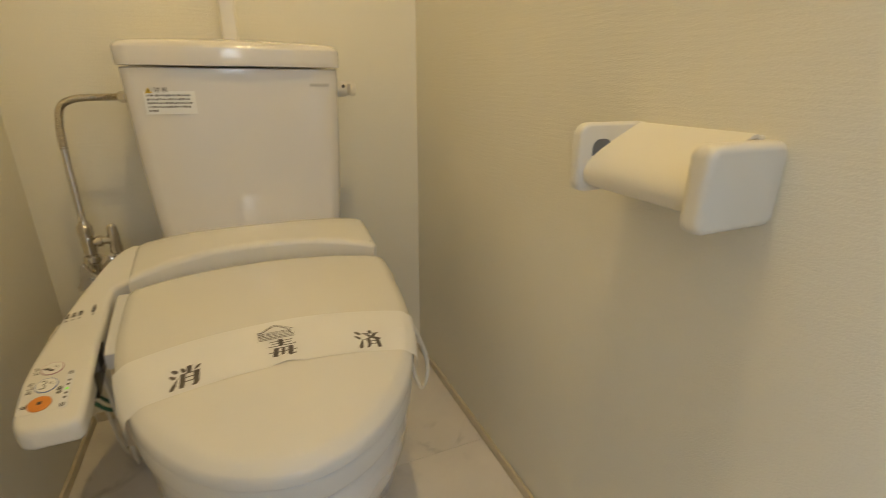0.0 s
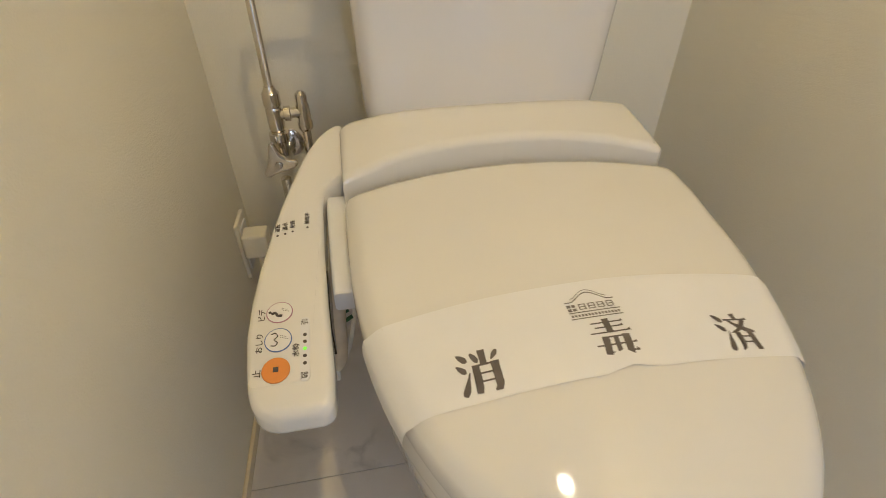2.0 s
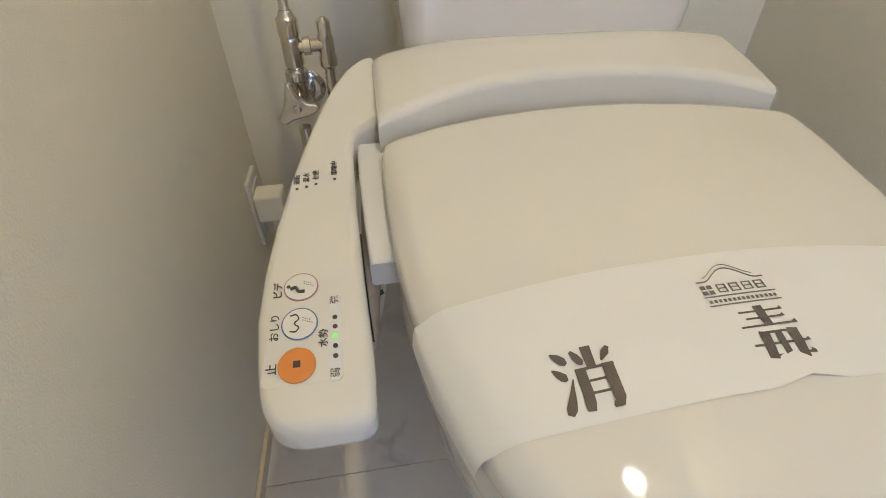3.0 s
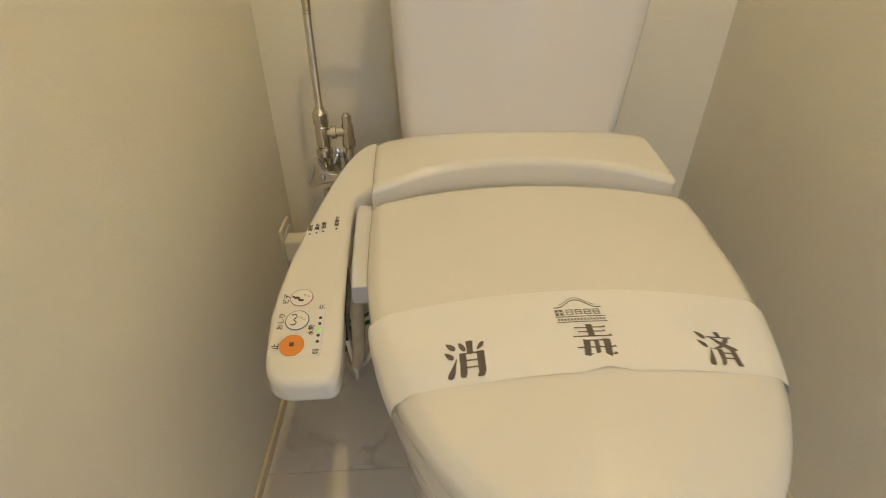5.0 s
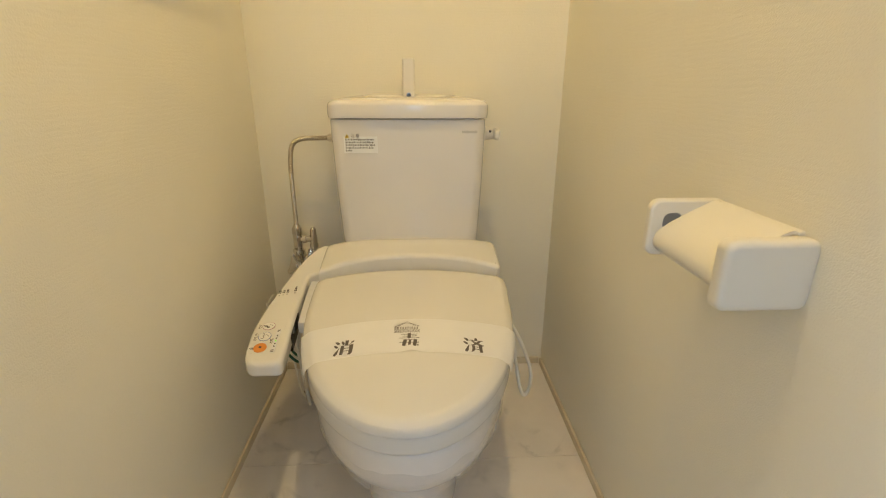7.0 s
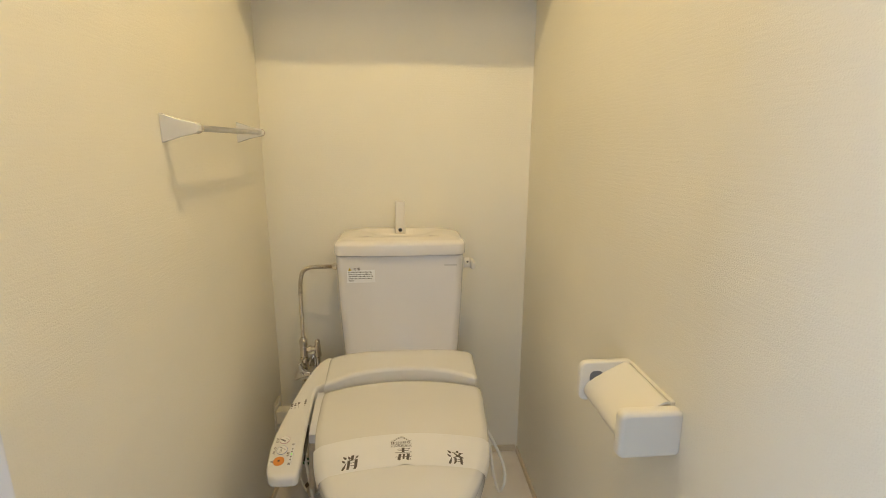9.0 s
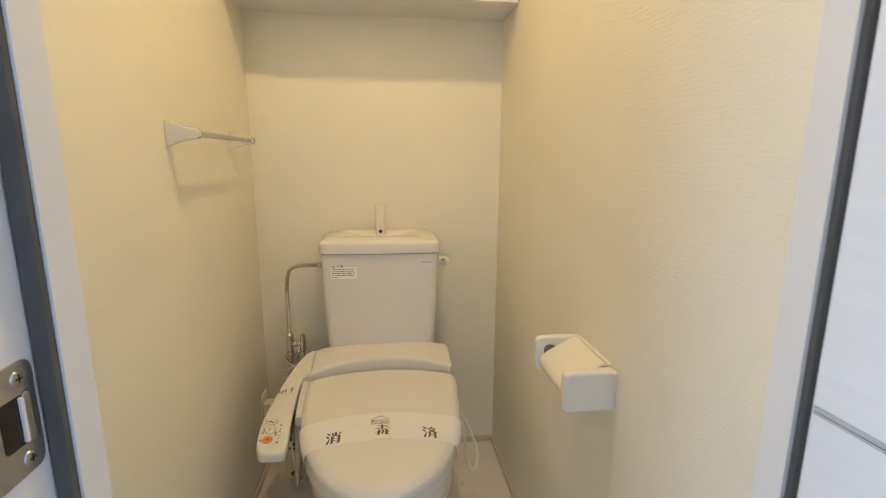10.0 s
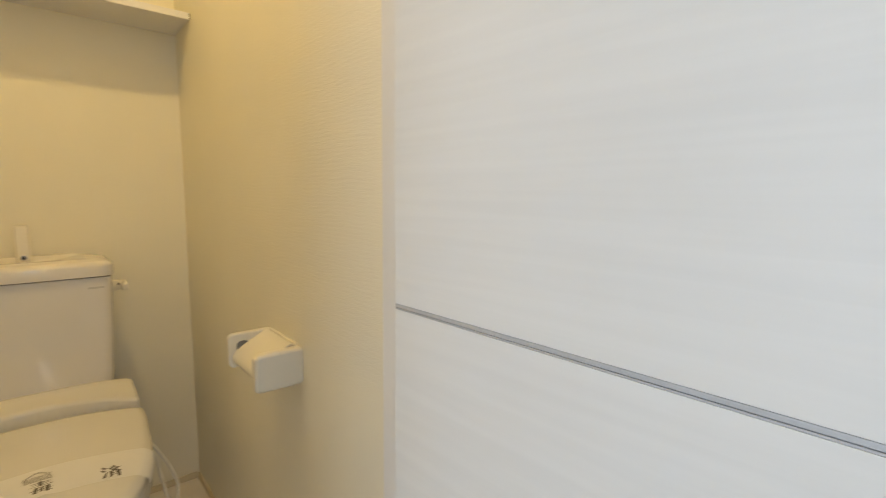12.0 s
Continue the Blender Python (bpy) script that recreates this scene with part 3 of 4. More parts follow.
def lid_ring(d, height):
    out = []
    for x, y in lid_outline():
        x, y = CX + (x - CX) * (1 - d / 0.222), -0.535 + (y + 0.535) * (1 - d / 0.249)
        out.append((x, y, height(x, y)))
    return out


rings = [lid_ring(0.030, lambda x, y: lid_z(x, y) - lid_thick(y) + 0.004), lid_ring(0.0026, lambda x, y: lid_z(x, y) - lid_thick(y)), lid_ring(0.0012, lambda x, y: lid_z(x, y) - lid_thick(y) + 0.0003),
         lid_ring(0.0003, lambda x, y: lid_z(x, y) - lid_thick(y) + 0.0012), lid_ring(0.0, lambda x, y: lid_z(x, y) - lid_thick(y) + 0.003), lid_ring(0.0002, lambda x, y: lid_z(x, y) - 0.62 * lid_thick(y)),
         lid_ring(0.0008, lambda x, y: lid_z(x, y) - 0.52 * lid_thick(y))]
for d in (0.002, 0.004, 0.0065, 0.0095, 0.013, 0.017, 0.021, 0.03, 0.045, 0.065, 0.09, 0.115, 0.14, 0.165, 0.185, 0.205, 0.216):
    rings.append(lid_ring(d, lambda x, y: lid_z(x, y) - lid_roll(d, y)))
part("lid", loft(rings), PLASTIC, toilet, "closed ivory plastic seat lid, gently domed", weighted=False)
rings = []
for d, k in ((0.030, 0.0), (0.007, 0.0), (0.0052, 0.02), (0.0040, 0.09), (0.0034, 0.22), (0.0030, 0.5), (0.0031, 0.82), (0.0036, 0.93), (0.0050, 0.985), (0.0070, 1.0), (0.030, 1.0)):
    rings.append(lid_ring(d, lambda x, y: 0.3465 + k * (lid_z(x, y) - lid_thick(y) - 0.0036 - 0.3465)))
part("seat", loft(rings), SEATMAT, toilet, "ivory plastic seat ring under the lid", weighted=False)
for sx in (-1, 1):
    part("seat_buffer", box(CX + sx * 0.12 - 0.012, CX + sx * 0.12 + 0.012, -0.70, -0.66, 0.341, 0.350, 0.002), GREYPLASTIC, toilet)
    part("seat_buffer", box(CX + sx * 0.15 - 0.012, CX + sx * 0.15 + 0.012, -0.40, -0.36, 0.341, 0.350, 0.002), GREYPLASTIC, toilet)
# pale hinge cover between the arm and the lid
rings = []
for y, xo, xi, z0, z1 in ((-0.300, -0.246, -0.2140, 0.395, 0.443), (-0.34, -0.2455, -0.2140, 0.392, 0.438), (-0.38, -0.2445, -0.2140, 0.388, 0.432), (-0.42, -0.2430, -0.2140, 0.386, 0.4255), (-0.445, -0.2420, -0.2140, 0.386, 0.421), (-0.458, -0.2415, -0.2140, 0.387, 0.4175), (-0.461, -0.2410, -0.2140, 0.390, 0.414)):
    rings.append([(x, y, z) for x, z in round_rect((xo + xi) / 2, (z0 + z1) / 2, xi - xo, z1 - z0, 0.0045, 5)])
part("side_cover", loft(rings), GREYPLASTIC, body, "pale grey side cover")

ARM = [(-0.14, 0.503), (-0.175, 0.500), (-0.205, 0.492), (-0.26, 0.4715), (-0.32, 0.4545), (-0.377, 0.4410), (-0.45, 0.4290), (-0.508, 0.4185), (-0.547, 0.4085), (-0.60, 0.3955), (-0.64, 0.386)]


def arm_z(x, y):
    return lerp_table(ARM, y)


ARM_OUT = [(-0.186, -0.2275), (-0.189, -0.234), (-0.196, -0.243), (-0.208, -0.2535), (-0.230, -0.267), (-0.256, -0.279), (-0.290, -0.290), (-0.325, -0.300), (-0.365, -0.309), (-0.42, -0.318), (-0.47, -0.323), (-0.51, -0.3245), (-0.545, -0.322), (-0.565, -0.3195), (-0.577, -0.3160), (-0.585, -0.3105), (-0.590, -0.303), (-0.593, -0.293)]
ARM_IN = [(-0.186, -0.2165), (-0.285, -0.2165), (-0.290, -0.228), (-0.296, -0.240), (-0.306, -0.2465), (-0.33, -0.249), (-0.40, -0.2485), (-0.48, -0.2455), (-0.547, -0.2420), (-0.579, -0.2425), (-0.587, -0.2440), (-0.591, -0.248), (-0.593, -0.254)]


def arm_body():
    """The arm as a loft of rounded cross-sections from its root to its nose."""
    stations = [-0.186, -0.1875, -0.190, -0.194, -0.20] + [-0.21 - 0.01 * i for i in range(36)] + [-0.566, -0.570, -0.575, -0.579, -0.583, -0.586, -0.5885, -0.5905, -0.592, -0.593]
    rings = []
    for y in stations:
        xo, xi = lerp_table(ARM_OUT, y), lerp_table(ARM_IN, y)
        deep = 0.046 * lerp_table([(-0.61, 0.66), (-0.50, 0.80), (-0.35, 1.0), (-0.2, 1.0)], y)
        inset = 0.0
        for d, r in ((y + 0.593, 0.010), (-0.186 - y, 0.004)):
            if d < r:
                inset = r - math.sqrt(max(0.0, r * r - (r - d) ** 2))
        h = deep - 2 * inset
        r = min(0.0085, 0.45 * (xi - xo), 0.45 * h)
        top = arm_z(0, y)
        rings.append([(x, y, z + top) for x, z in round_rect((xo + xi) / 2, -deep / 2, xi - xo, h, r, 6)])
    return loft(rings)


arm = part("control_arm", arm_body(), PLASTIC, toilet, "ivory plastic control arm with push buttons")
bm = slab(round_rect(-0.2850, -0.4630, 0.054, 0.202, 0.005), 0.0, 0.0002, 0.0, 1, (), [-0.36 - 0.01 * i for i in range(21)])
for v in bm.verts:
    v.co.x += 0.006 * ((v.co.y + 0.47) / 0.1)
part("panel_film", bend_by(bm, arm_z), PLASTIC, arm, "thin film carrying the printed labels", weighted=False)
bm = slab([(-0.004, -0.510), (0.0012, -0.510), (0.0012, -0.430), (-0.004, -0.430)], 0, 0.036, 0.0006, 2, (), [-0.45, -0.47, -0.49])
for v in bm.verts:
    v.co.x += lerp_table(ARM_IN, v.co.y)
part("sensor_window", bend_by(bm, lambda x, y: arm_z(x, y) - 0.0445), BLACK, arm, "black infrared window")


def on_arm(x, y, lift=0.001, turn=90):
    slope = math.degrees(math.atan2(arm_z(x, y + 0.01) - arm_z(x, y - 0.01), 0.02))
    return pose(x, y, arm_z(x, y) + lift, slope, 0, 0) @ pose(0, 0, 0, 0, 0, turn)


def disc(name, x, y, r, material, parent, height, lift=0.0005, label="", ring=None):
    bm = turned([(0, r), (height * 0.6, r), (height, r * 0.93), (height, r * 0.5)], (0, 0, 0), (0, 0, 1), 28)
    bmesh.ops.transform(bm, matrix=on_arm(x, y, lift), verts=bm.verts)
    return part(name, bm, material, parent, label)


for x, y, face, ring, label in ((-0.293, -0.4885, PANEL, PINK, "round white button with a mauve ring"), (-0.293, -0.5200, PANEL, BLUE, "round white button with a blue ring"), (-0.294, -0.5505, ORANGE, None, "round orange stop button")):
    if ring:
        disc("button_ring", x, y, 0.0129, ring, arm, 0.0009)
        disc("button", x, y, 0.0121, face, arm, 0.0014, label=label)
    else:
        disc("button", x, y, 0.0128, face, arm, 0.0014, label=label)
# pictograms as plain marks: jets of dots, a seated mark, a rounded mark, a square for stop
for y in (-0.4885, -0.5200):
    for k in range(9):
        disc("jet_dot", -0.2905 + 0.0016 * (k % 5), y + 0.0016 + 0.0019 * (k // 5) - 0.0006 * (k % 5), 0.00042, INK, arm, 0.0002, 0.002)
bm = tube([(-0.2995, -0.5262, 0), (-0.2955, -0.5267, 0), (-0.2935, -0.5235, 0), (-0.2965, -0.5203, 0), (-0.2935, -0.5170, 0), (-0.2955, -0.5136, 0), (-0.2995, -0.5143, 0)], 0.00050, 6, 5)
part("mark", bend_by(bm, lambda x, y: arm_z(x, y) + 0.0021), INK, arm)
bm = tube([(-0.3005, -0.4910, 0), (-0.2965, -0.4900, 0), (-0.2945, -0.4935, 0), (-0.2900, -0.4940, 0)], 0.0013, 6, 5)
part("mark", bend_by(bm, lambda x, y: arm_z(x, y) + 0.0021), INK, arm)
disc("mark", -0.3020, -0.4885, 0.0015, INK, arm, 0.0002, 0.0021)
bm = box(-0.2964, -0.2916, -0.5528, -0.5482, 0.0, 0.0004)
part("mark", bend_by(bm, lambda x, y: arm_z(x, y) + 0.0019), INK, arm, weighted=False)
for text, x, y, size in (("ビデ", -0.3095, -0.4900, 0.0076), ("おしり", -0.3100, -0.5210, 0.0074), ("止", -0.3105, -0.5515, 0.0082), ("強", -0.2680, -0.5035, 0.0072),
                         ("弱", -0.2680, -0.5590, 0.0072), ("水勢", -0.2760, -0.5330, 0.0070), ("運転", -0.3010, -0.3655, 0.0064), ("温水", -0.2925, -0.3635, 0.0064), ("便座", -0.2840, -0.3610, 0.0064), ("節電中", -0.2670, -0.3535, 0.0064)):
    lettering("label_print", text, size, on_arm(x, y, 0.0009), INK, arm, heavy=0.00005)
for x, y in ((-0.3010, -0.377), (-0.2925, -0.375), (-0.2840, -0.3725), (-0.2670, -0.368)):
    disc("indicator_dot", x, y, 0.0014, INK, arm, 0.0004)
# strength scale: a pale bar with five lamps, one lit
bm = slab(round_rect(-0.2680, -0.5315, 0.0090, 0.066, 0.0042), 0.0, 0.0009, 0.0, 1, (), [-0.50 - 0.015 * i for i in range(5)])
part("strength_bar", bend_by(bm, arm_z), GREYPLASTIC, arm, weighted=False)
for k in range(5):
    disc("strength_lamp", -0.2680, -0.5180 - 0.0073 * k, 0.0018, LED if k == 2 else INK, arm, 0.0006, 0.0008, "lit green lamp" if k == 2 else "")


# ---- paper band across the lid ----
def band_z(x, y):
    d = max(0.0, lid_half(y) - abs(x - CX))
    return lid_z(x, y) - 0.85 * lid_roll(d, y) + 0.0005


def brush(bm, points, lift, at, size):
    """One brush stroke as a flat ribbon; points of (x, y, width) in a unit square."""
    line = [Vector((p[0], p[1])) for p in points]
    rails = []
    for i, q in enumerate(line):
        d = (line[min(i + 1, len(line) - 1)] - line[max(i - 1, 0)]).normalized()
        n = Vector((-d.y, d.x)) * points[i][2] / 2
        rails.append((q + n, q - n))
    top = []
    for a, b in rails:
        row = []
        for q in (a, b):
            x, y = at[0] + (q.x - 0.5) * size, at[1] + (q.y - 0.5) * size
            row.append(bm.verts.new((x, y, lift(x, y))))
        top.append(row)
    for a, b in zip(top, top[1:]):
        bm.faces.new((a[0], a[1], b[1], b[0]))


WATER = [[(0.04, 0.98, 0.03), (0.12, 0.91, 0.12), (0.20, 0.83, 0.15), (0.25, 0.77, 0.06)], [(0.00, 0.72, 0.03), (0.07, 0.65, 0.11), (0.15, 0.57, 0.14), (0.19, 0.51, 0.05)],
         [(0.28, 0.52, 0.02), (0.23, 0.38, 0.06), (0.17, 0.20, 0.13), (0.12, 0.08, 0.16), (0.08, 0.00, 0.10)]]
GLYPHS = {
    "sho": WATER + [[(0.62, 1.00, 0.17), (0.62, 0.66, 0.15)], [(0.36, 0.96, 0.05), (0.42, 0.86, 0.13), (0.47, 0.76, 0.12), (0.49, 0.71, 0.04)], [(0.97, 0.93, 0.06), (0.90, 0.84, 0.13), (0.80, 0.72, 0.03)],
                    [(0.43, 0.66, 0.17), (0.43, 0.30, 0.17), (0.42, 0.12, 0.17), (0.40, 0.00, 0.13)], [(0.36, 0.64, 0.045), (0.97, 0.64, 0.045)], [(0.87, 0.67, 0.19), (0.87, 0.12, 0.18), (0.84, 0.04, 0.16), (0.74, 0.00, 0.04)],
                    [(0.50, 0.44, 0.04), (0.80, 0.44, 0.04)], [(0.50, 0.25, 0.04), (0.80, 0.25, 0.04)]],
    "doku": [[(0.10, 0.90, 0.035), (0.84, 0.90, 0.035), (0.90, 0.92, 0.07)], [(0.16, 0.77, 0.035), (0.80, 0.77, 0.035), (0.86, 0.79, 0.07)], [(0.00, 0.63, 0.035), (0.92, 0.63, 0.035), (1.00, 0.65, 0.08)],
             [(0.49, 1.00, 0.17), (0.49, 0.62, 0.16)], [(0.22, 0.50, 0.04), (0.84, 0.50, 0.04)], [(0.31, 0.52, 0.18), (0.27, 0.28, 0.17), (0.22, 0.06, 0.16)], [(0.17, 0.10, 0.04), (0.90, 0.10, 0.04)],
             [(0.82, 0.53, 0.18), (0.79, 0.28, 0.18), (0.75, 0.06, 0.17), (0.64, 0.00, 0.04)], [(0.02, 0.30, 0.04), (0.94, 0.30, 0.04), (1.00, 0.32, 0.07)], [(0.55, 0.50, 0.12), (0.51, 0.10, 0.12)], [(0.90, 0.12, 0.10), (0.97, 0.09, 0.05)]],
    "sai": WATER + [[(0.64, 1.00, 0.15), (0.66, 0.84, 0.12)], [(0.30, 0.83, 0.045), (0.92, 0.83, 0.045), (0.98, 0.85, 0.08)], [(0.86, 0.82, 0.12), (0.72, 0.66, 0.12), (0.54, 0.53, 0.08), (0.32, 0.46, 0.02)],
                    [(0.42, 0.81, 0.06), (0.58, 0.66, 0.12), (0.80, 0.53, 0.15), (1.00, 0.48, 0.06)], [(0.49, 0.47, 0.15), (0.48, 0.22, 0.14), (0.43, 0.08, 0.10), (0.35, 0.00, 0.03)], [(0.84, 0.48, 0.16), (0.84, 0.00, 0.15)],
                    [(0.50, 0.36, 0.04), (0.80, 0.36, 0.04)], [(0.50, 0.21, 0.04), (0.80, 0.21, 0.04)]],
}


def paper_band():
    band = thing("paper_band", (0.0, -0.60, 0.45), "white sanitised-seal paper strip wrapped round the lid", "paper band")
    nu, nv = 64, 12
    bm = bmesh.new()
    grid = []
    for i in range(nu + 7):
        row = []
        u = min(max((i - 3) / nu, 0), 1) * 2 - 1
        out = max(3 - i, i - nu - 3, 0)
        for j in range(nv + 1):
            v = j / nv
            fold = 0.004 * max(0.0, 1 - abs(u - 0.03) * 8)
            y = -0.5400 - 0.006 * u * u - v * (0.0975 - 0.006 * u * u - fold)
            x = CX + u * (lid_half(y) + 0.0022)
            z = band_z(x, y) + (0.0022 * max(0.0, 1 - abs(u - 0.03) * 7) * max(0.0, v - 0.75) * 4) + 0.0003 * math.sin(9 * u + 4 * v)
            flare = (0.0, 0.0022, 0.0034, 0.0015)[out] * (0.6 + 0.8 * v)
            row.append(bm.verts.new((x + flare * (1 if u > 0 else -1), y, z - (0.0, 0.007, 0.017, 0.028)[out])))
        grid.append(row)
    for a, b in zip(grid, grid[1:]):
        for j in range(nv):
            bm.faces.new((a[j], a[j + 1], b[j + 1], b[j]))
    part("strip", bm, PAPER, band, weighted=False)
    lift = lambda x, y: band_z(x, y) + 0.0006
    for glyph, x, y in (("sho", -0.1185, -0.6120), ("doku", 0.0025, -0.6050), ("sai", 0.1230, -0.6120)):
        bm = bmesh.new()
        for stroke in GLYPHS[glyph]:
            brush(bm, stroke, lift, (x, y), 0.0375)
        part("printed_character", bm, BANDINK, band, weighted=False)
    # maker's stamp as plain shapes: a double arch, wings, blocks and ruled lines
    for rise, r in ((0.0, 0.00042), (0.0030, 0.00026)):
        arch = [(-0.0025 + 0.018 * q, -0.5640 + rise + 0.0095 * math.cos(q * math.pi / 2) ** 1.5, 0) for q in (-1.0, -0.75, -0.5, -0.25, 0.0, 0.25, 0.5, 0.75, 1.0)]
        ends = [(-0.0265, -0.5640, 0)] if not rise else []
        more = [(0.0215, -0.5640, 0)] if not rise else []
        part("stamp_line", bend_by(tube(ends + arch + more, r, 4, 4), lift), PALEINK, band)
    for y0, y1, x0, x1 in ((-0.5765, -0.5757, -0.027, 0.023), (-0.5832, -0.5824, -0.027, 0.023)):
        part("stamp_line", bend_by(slab([(x0, y0), (x1, y0), (x1, y1), (x0, y1)], 0, 0.0002, 0, 1, [i * 0.01 for i in range(-2, 3)]), lift), PALEINK, band, weighted=False)
    for x0 in (-0.0150, -0.0060, 0.0030, 0.0120):
        for k in range(3):
            part("stamp_bar", bend_by(box(x0, x0 + 0.0066, -0.5735 + 0.0028 * k, -0.5728 + 0.0028 * k, 0, 0.0002), lift), PALEINK, band, weighted=False)
        for dx in (0.0, 0.0056):
            part("stamp_bar", bend_by(box(x0 + dx, x0 + dx + 0.0009, -0.5735, -0.5672, 0, 0.00025), lift), PALEINK, band, weighted=False)
    for k in range(15):
        part("stamp_bar", bend_by(box(-0.0255 + k * 0.0032, -0.0255 + k * 0.0032 + 0.0019, -0.5808, -0.5786, 0, 0.0002), lift), PALEINK, band, weighted=False)
    for row in range(2):
        for k in range(2):
            part("stamp_bar", bend_by(box(-0.0262 + 0.0046 * k, -0.0228 + 0.0046 * k, -0.5742 + 0.0042 * row, -0.5714 + 0.0042 * row, 0, 0.0002), lift), PALEINK, band, weighted=False)
    return band


paper_band()


# ---- water supply ----
def water_supply():
    s = thing("water_supply", (-0.32, -0.10, 0.0), "chrome stop valve with braided hose to the tank", "valve")
    part("tank_hose", tube([(-0.214, -0.105, 0.769), (-0.245, -0.104, 0.7685), (-0.284, -0.102, 0.766), (-0.308, -0.101, 0.752), (-0.318, -0.10, 0.715), (-0.3200, -0.10, 0.675)], 0.0060, 12, 18, 0.16), BRAID, s, "corrugated steel hose")
    part("pipe", tube([(-0.3200, -0.10, 0.680), (-0.3205, -0.10, 0.64), (-0.3205, -0.10, 0.58), (-0.3205, -0.10, 0.525)], 0.0063, 14, 4), CHROME, s, "smooth chrome pipe")
    part("hose_nut", turned([(0, 0.0135), (0.002, 0.0145), (0.007, 0.0145), (0.009, 0.011), (0.018, 0.0105), (0.022, 0.008)], (-0.192, -0.105, 0.769), (-1, 0, 0), 6), CHROME, s)
    body = part("valve_body", turned([(0, 0.010), (0.004, 0.0125), (0.034, 0.0125), (0.038, 0.011), (0.042, 0.0135), (0.060, 0.0135), (0.064, 0.010), (0.070, 0.008)], (-0.3205, -0.10, 0.462), (0, 0, 1), 18), CHROME, s)
    part("tee", turned([(0, 0.008), (0.006, 0.008), (0.007, 0.0115), (0.016, 0.0115), (0.017, 0.008), (0.034, 0.008)], (-0.312, -0.10, 0.488), (1, 0, 0.05), 16), CHROME, s)
    part("side_valve", turned([(0, 0.0085), (0.004, 0.012), (0.014, 0.012), (0.016, 0.0105), (0.040, 0.0105), (0.043, 0.009), (0.058, 0.009), (0.060, 0.007), (0.063, 0.004)], (-0.2765, -0.098, 0.459), (0, 0, 1), 16), CHROME, s)
    part("elbow", tube([(-0.3205, -0.10, 0.462), (-0.3205, -0.098, 0.44), (-0.320, -0.085, 0.415), (-0.320, -0.05, 0.402), (-0.320, -0.002, 0.40)], 0.0115, 12, 5), CHROME, s)
    part("collar", turned([(0, 0.011), (0.003, 0.0155), (0.014, 0.0155), (0.017, 0.011)], (-0.3205, -0.10, 0.444), (0, 0, 1), 16), CHROME, s)
    bm = slab([(-0.3360, 0.4485), (-0.3315, 0.4525), (-0.3268, 0.4475), (-0.3210, 0.4325), (-0.3110, 0.4235), (-0.2985, 0.4210), (-0.2955, 0.4150), (-0.2995, 0.4090), (-0.3140, 0.4040), (-0.3300, 0.4010), (-0.3425, 0.3945), (-0.3490, 0.3960), (-0.3510, 0.4025), (-0.3445, 0.4140), (-0.3390, 0.4310)], -0.006, 0.006, 0.0035, 3)
    bmesh.ops.transform(bm, matrix=Matrix.Translation((0, -0.125, 0)) @ Matrix(((1, 0, 0, 0), (0, 0, 1, 0), (0, 1, 0, 0), (0, 0, 0, 1))), verts=bm.verts)
    handle = part("lever_handle", bm, CHROME, s, "winged metal valve handle")
    part("handle_screw", turned([(0, 0.006), (0.003, 0.0055), (0.004, 0.003)], (-0.325, -0.131, 0.416), (0, -1, 0), 14), CHROME, handle)
    part("handle_stem", turned([(0, 0.009), (0.03, 0.009)], (-0.325, -0.120, 0.416), (0, 1, 0), 14), CHROME, handle)
    part("wall_flange", turned([(0, 0.026), (0.003, 0.026), (0.010, 0.016)], (-0.320, -0.0005, 0.40), (0, -1, 0), 24), CHROME, s)
    part("lower_pipe", tube([(-0.3215, -0.115, 0.385), (-0.3215, -0.112, 0.30), (-0.3215, -0.105, 0.12), (-0.3215, -0.10, 0.0)], 0.0085, 12, 6), CHROME, s)
    part("seat_hose", tube([(-0.2765, -0.098, 0.460), (-0.277, -0.100, 0.43), (-0.276, -0.105, 0.39), (-0.270, -0.12, 0.345), (-0.255, -0.15, 0.32), (-0.235, -0.19, 0.34), (-0.225, -0.21, 0.37)], 0.0065, 12, 10, 0.14), CHROME, s, "corrugated metal hose to the seat")
    return s


water_supply()


# ---- outlet, plug, cables ----
def outlet():
    o = thing("wall_outlet", (X0, -0.105, 0.255), "white wall outlet plate with an earth terminal", "outlet")
    part("plate", box(X0, X0 + 0.007, -0.106, -0.040, 0.174, 0.292, 0.003, 3), HOLDER, o)
    part("socket", box(X0 + 0.006, X0 + 0.010, -0.094, -0.052, 0.188, 0.278, 0.0015), FRAME, o)
    p = thing("power_plug", (X0 + 0.02, -0.105, 0.275), "ivory plug and cable plugged into the outlet", "plug")
    part("plug_body", box(X0 + 0.0105, X0 + 0.054, -0.118, -0.078, 0.228, 0.275, 0.005, 3), CORD, p)
    part("cable", tube([(X0 + 0.034, -0.110, 0.235), (X0 + 0.040, -0.114, 0.215), (X0 + 0.052, -0.118, 0.17), (-0.36, -0.13, 0.10), (-0.33, -0.18, 0.03), (-0.27, -0.24, 0.06), (-0.235, -0.27, 0.20), (-0.225, -0.28, 0.36)], 0.0038, 8, 8), CORD, p)
    return o


outlet()


